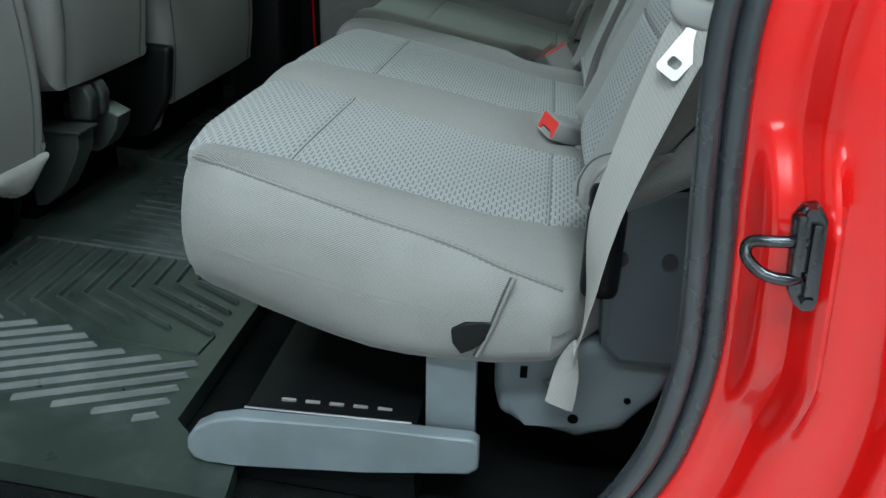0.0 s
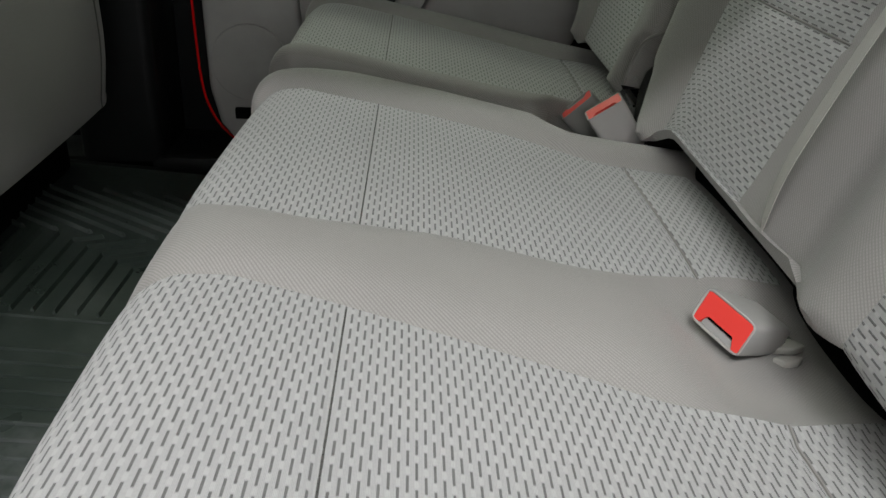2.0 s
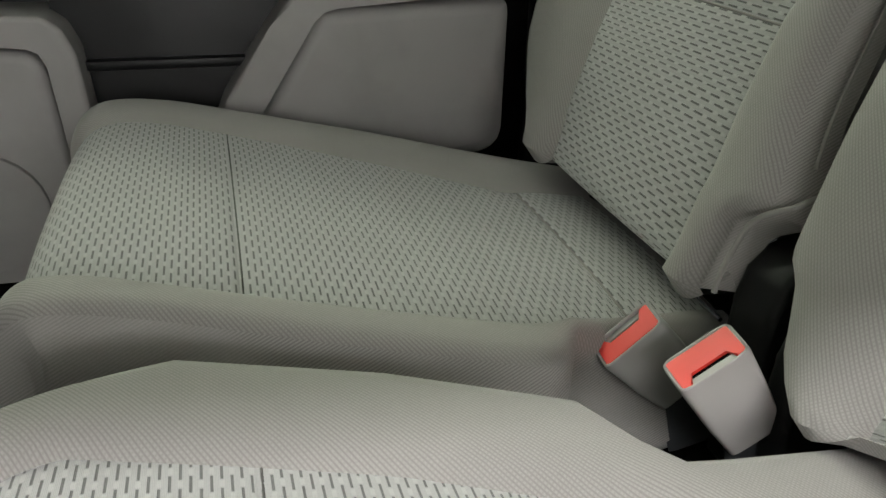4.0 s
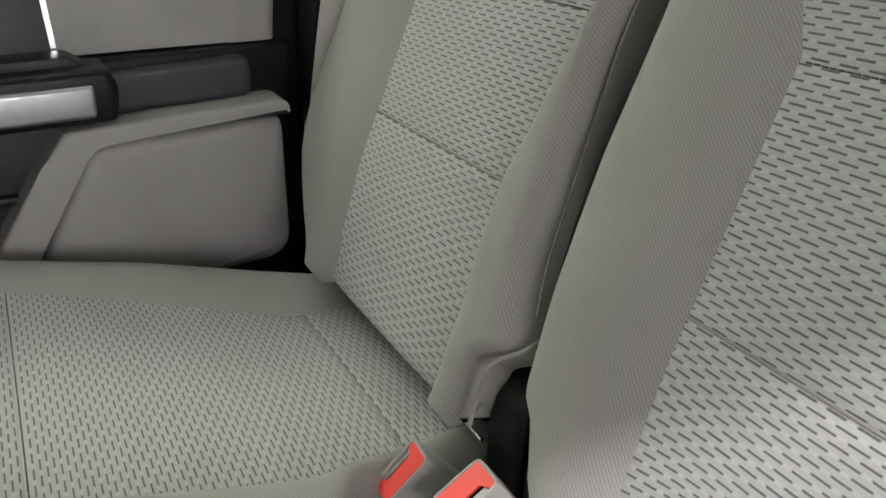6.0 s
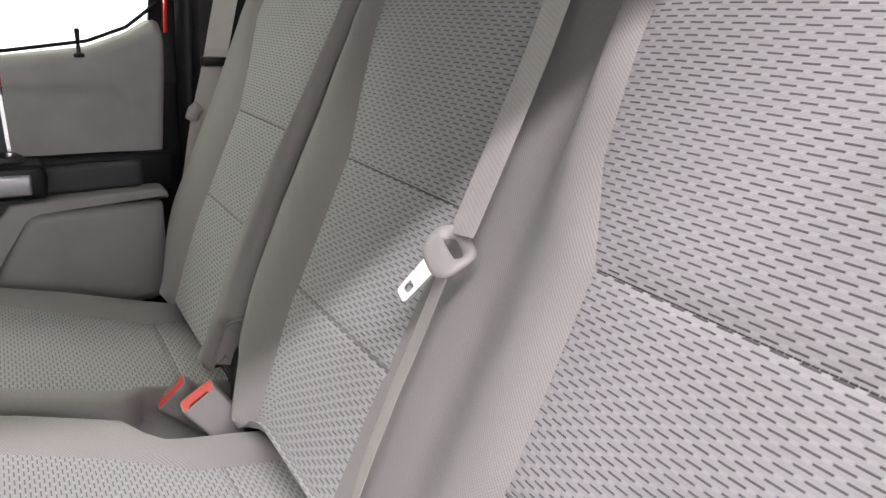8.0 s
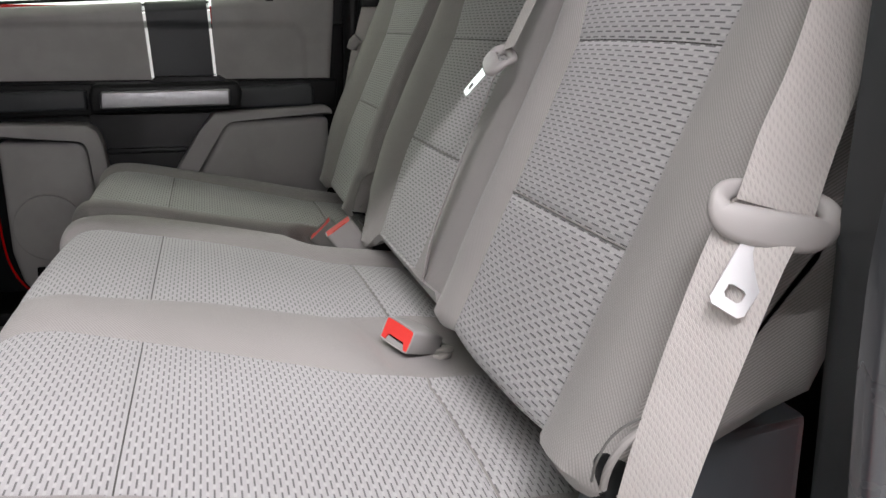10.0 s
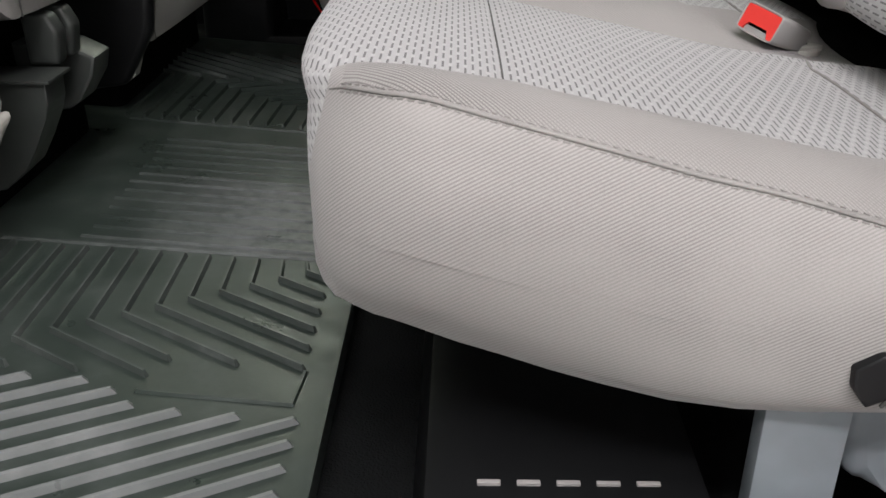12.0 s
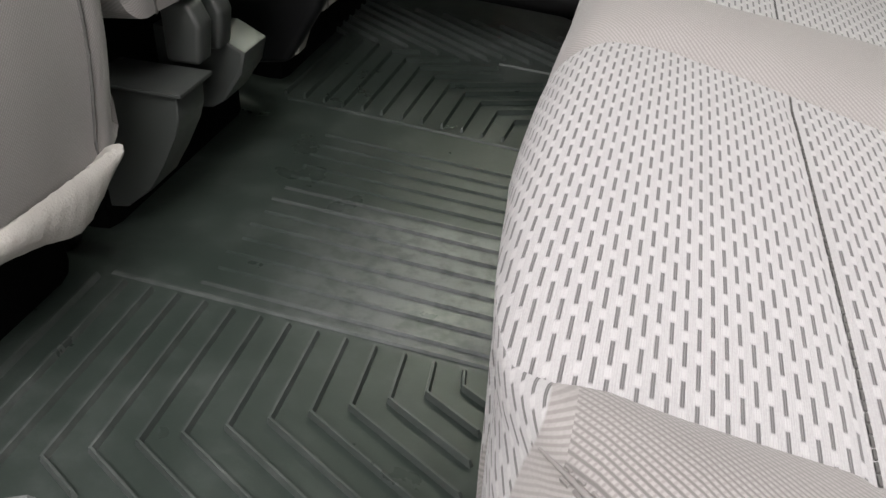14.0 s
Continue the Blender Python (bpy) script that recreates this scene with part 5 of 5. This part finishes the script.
part("edge_seal", tube_bm(curve_points([(0.570, 1.664, 0.02), (0.572, 1.664, 0.40), (0.579, 1.664, 0.84), (0.600, 1.664, 1.25)], 8), 0.023, 12), M_BLACK, far_door, "black rubber edge seal")
part("window_frame", prism_bm([(0.50, 0.70), (0.66, 0.70), (0.71, 1.25), (0.565, 1.25), (0.514, 0.835)], 1.700, 1.7135, 0.003), M_BLACK, far_door, "black window frame")
part("outer_skin", box_bm((-0.30, 1.715, -0.25), (0.57, 1.735, 0.74), 0.004), M_RED, far_door, "red painted steel skin")
win = new("window_1")
win.location = (-0.005, -0.025, -0.071)
tagged(win, "clear side window above the far door trim", "window", kind="structure")
glass = part("pane", prism_bm([(-0.27, 0.71), (0.46, 0.76), (0.56, 0.84), (0.62, 1.2), (-0.27, 1.2)], 1.700, 1.705), M_GLASS, win, smooth=False)
glass.visible_shadow = False
part("glass_seal", tube_bm([(-0.27, 1.69, 0.738), (0.25, 1.69, 0.762), (0.40, 1.69, 0.780), (0.47, 1.69, 0.805), (0.53, 1.69, 0.85)], 0.004, 6), M_BLACK, win, "black weatherstrip")
lock_pin = thing("door_lock_pin", "small black door lock pin on the window sill", "lock pin", at=(-0.005, -0.025, -0.071))
part("pin", tube_bm([(0.385, 1.688, 0.755), (0.385, 1.688, 0.778), (0.385, 1.688, 0.788), (0.385, 1.688, 0.800), (0.385, 1.688, 0.803)], [0.0040, 0.0034, 0.0044, 0.0048, 0.0030], 10), M_BLACK, lock_pin)
part("collar", tube_bm([(0.385, 1.688, 0.751), (0.385, 1.688, 0.757), (0.385, 1.688, 0.760)], [0.0105, 0.0098, 0.005], 14), M_BLACK, lock_pin)

# Plate added behind the trim; its black stands in for shade in the gaps.
part("door_backing", prism_bm([(-0.34, -0.02), (0.62, -0.02), (0.62, 0.70), (-0.34, 0.70)], 1.700, 1.713, 0.003), M_BLACK, far_door, "black backing plate added behind the door trim")

# far pillars and body side
tagged(part("pillar_rear", prism_bm([(0.560, -0.1), (1.0, -0.1), (1.0, 1.25), (0.588, 1.25)], 1.605, 1.70, 0.02, 4), M_BLACK), "black trimmed rear cab pillar", "pillar", kind="structure")
tagged(part("pillar_middle", prism_bm([(-0.46, -0.1), (-0.30, -0.1), (-0.29, 1.25), (-0.42, 1.25)], 1.50, 1.70, 0.02, 3), M_BLACK), "black trimmed middle cab pillar", "pillar", kind="structure")
tagged(part("far_sill", box_bm((-0.9, 1.50, -0.12), (0.6, 1.72, 0.015), 0.01), M_BLACK), "black plastic sill under the far door", "sill", kind="structure")
tagged(part("far_front_door", box_bm((-1.4, 1.62, -0.2), (-0.47, 1.72, 0.72), 0.01), M_BLACK), "dark inside of the far front door", "door", kind="structure")


# ---- front seats ----
def front_seat(name, label, y0, y1, bottom, flap_side):
    """The rear of a front seat: a wrapped backrest, its hanging cloth flap, and the dark frame below."""
    root = thing(name, label, "car seat", "front seats")
    out = curve_points([(-0.36, bottom, 0), (-0.345, bottom + 0.12, 0), (-0.355, bottom + 0.28, 0), (-0.40, bottom + 0.46, 0), (-0.44, bottom + 0.60, 0), (-0.54, bottom + 0.63, 0), (-0.60, bottom + 0.58, 0),
                        (-0.60, bottom + 0.40, 0), (-0.545, bottom + 0.2, 0), (-0.52, bottom + 0.03, 0), (-0.46, bottom - 0.01, 0)], 5)
    b = Upholstery([(p.x, p.y) for p in out], lambda x, z: (y0, y0 + 0.045, y1 - 0.045, y1), (6, 10, 6),
                   lambda k, f, x, z: pad(f, 0.003, (0.0, 0.006, 0.0)[k]), no_sink, 0.035, lambda q: max(0.0, q.x))
    cover = link("backrest", b.mesh("backrest", lambda x, z, k, i: True, caps=(0, -1)), M_PLAIN, root, "plain grey cloth backrest")
    for j in (6, 16):
        part("edge_seam", tube_bm(b.seam(j, 0, 24, 0.0008), 0.0016, 5), M_THREAD, cover, "dark stitched seam")
    return root, cover


driver, driver_back = front_seat("front_seat", "grey cloth front seat with a pale hanging flap", -0.06, 0.470, 0.180, 1)
fl = bmesh.new()
rows = []
hem = table([(0.24, 0.196), (0.465, 0.190)])
drop = table([(0.24, 0.174), (0.29, 0.168), (0.33, 0.155), (0.355, 0.143), (0.370, 0.138), (0.385, 0.142), (0.405, 0.155), (0.425, 0.172), (0.438, 0.182)])
for i in range(41):
    y = 0.24 + 0.198 * i / 40
    ring = []
    for k in range(14):
        t = abs(k - 7) / 7
        thick = 0.011 * math.sin(math.pi * min(1.0, 0.12 + 0.88 * t)) ** 0.6 * (0.6 if i in (0, 40) else 1)
        z = drop(y) + (hem(y) - drop(y)) * t
        fluff = 0.0006 * math.sin(611 * y + 2.3 * k) + 0.0006 * math.sin(373 * y + 5.1 * k)
        ring.append(fl.verts.new((-0.357 + 0.010 * t + (thick if k > 7 else -thick) + fluff, y + 0.5 * fluff, z + fluff * (1 - t))))
    rows.append(ring)
for a, b in zip(rows, rows[1:]):
    for k in range(14):
        fl.faces.new((a[k], a[(k + 1) % 14], b[(k + 1) % 14], b[k]))
fl.faces.new(rows[0][::-1])
fl.faces.new(rows[-1])
part("flap", fl, M_FLAP, driver, "pale fleece-backed cloth flap")
part("side_shield", prism_bm([(-0.60, 0.02), (-0.46, 0.02), (-0.43, 0.13), (-0.43, 0.20), (-0.60, 0.22)], 0.472, 0.500, 0.01), M_BLACK, driver, "black plastic side shield")
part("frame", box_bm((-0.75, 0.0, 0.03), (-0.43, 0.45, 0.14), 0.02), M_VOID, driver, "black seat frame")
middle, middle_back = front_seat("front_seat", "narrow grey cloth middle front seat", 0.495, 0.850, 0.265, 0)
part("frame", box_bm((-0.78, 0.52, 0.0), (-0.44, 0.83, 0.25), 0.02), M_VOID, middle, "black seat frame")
part("step_box", prism_bm([(-0.60, 0.192), (-0.348, 0.192), (-0.350, 0.166), (-0.356, 0.150), (-0.374, 0.116), (-0.392, 0.086), (-0.424, 0.060), (-0.60, 0.040)], 0.532, 0.582, 0.002), M_BRACKET, middle, "charcoal plastic floor bracket")
part("step_lid", prism_bm([(-0.60, 0.198), (-0.341, 0.196), (-0.341, 0.1915), (-0.60, 0.1935)], 0.527, 0.588, 0.0016), M_BRACKET, middle, "flat charcoal lid with a bevelled edge")
part("rear_shield", prism_bm([(-0.60, 0.212), (-0.37, 0.206), (-0.338, 0.190), (-0.345, 0.165), (-0.368, 0.132), (-0.384, 0.122), (-0.60, 0.10)], 0.652, 0.705, 0.004), M_BRACKET, middle, "charcoal plastic floor bracket")
for y in (0.592, 0.634):
    part("knuckle", prism_bm([(-0.392, 0.196), (-0.356, 0.196), (-0.350, 0.235), (-0.360, 0.256), (-0.392, 0.258)], y, y + 0.026, 0.006, 3), M_BRACKET, middle, "charcoal hinge knuckle")
passenger, passenger_back = front_seat("front_seat", "grey cloth front seat on the far side", 0.890, 1.435, 0.145, 1)
part("side_shield", prism_bm([(-0.60, 0.06), (-0.39, 0.09), (-0.34, 0.17), (-0.325, 0.275), (-0.60, 0.29)], 0.862, 0.892, 0.012, 3), M_BLACK, passenger, "black plastic side shield")
part("flap", prism_bm([(-0.36, 0.17), (-0.345, 0.195), (-0.38, 0.10), (-0.40, 0.09)], 0.875, 0.90, 0.003), M_FLAP, passenger, "pale cloth flap")
part("frame", box_bm((-0.75, 0.93, 0.0), (-0.43, 1.40, 0.11), 0.02), M_VOID, passenger, "black seat frame")
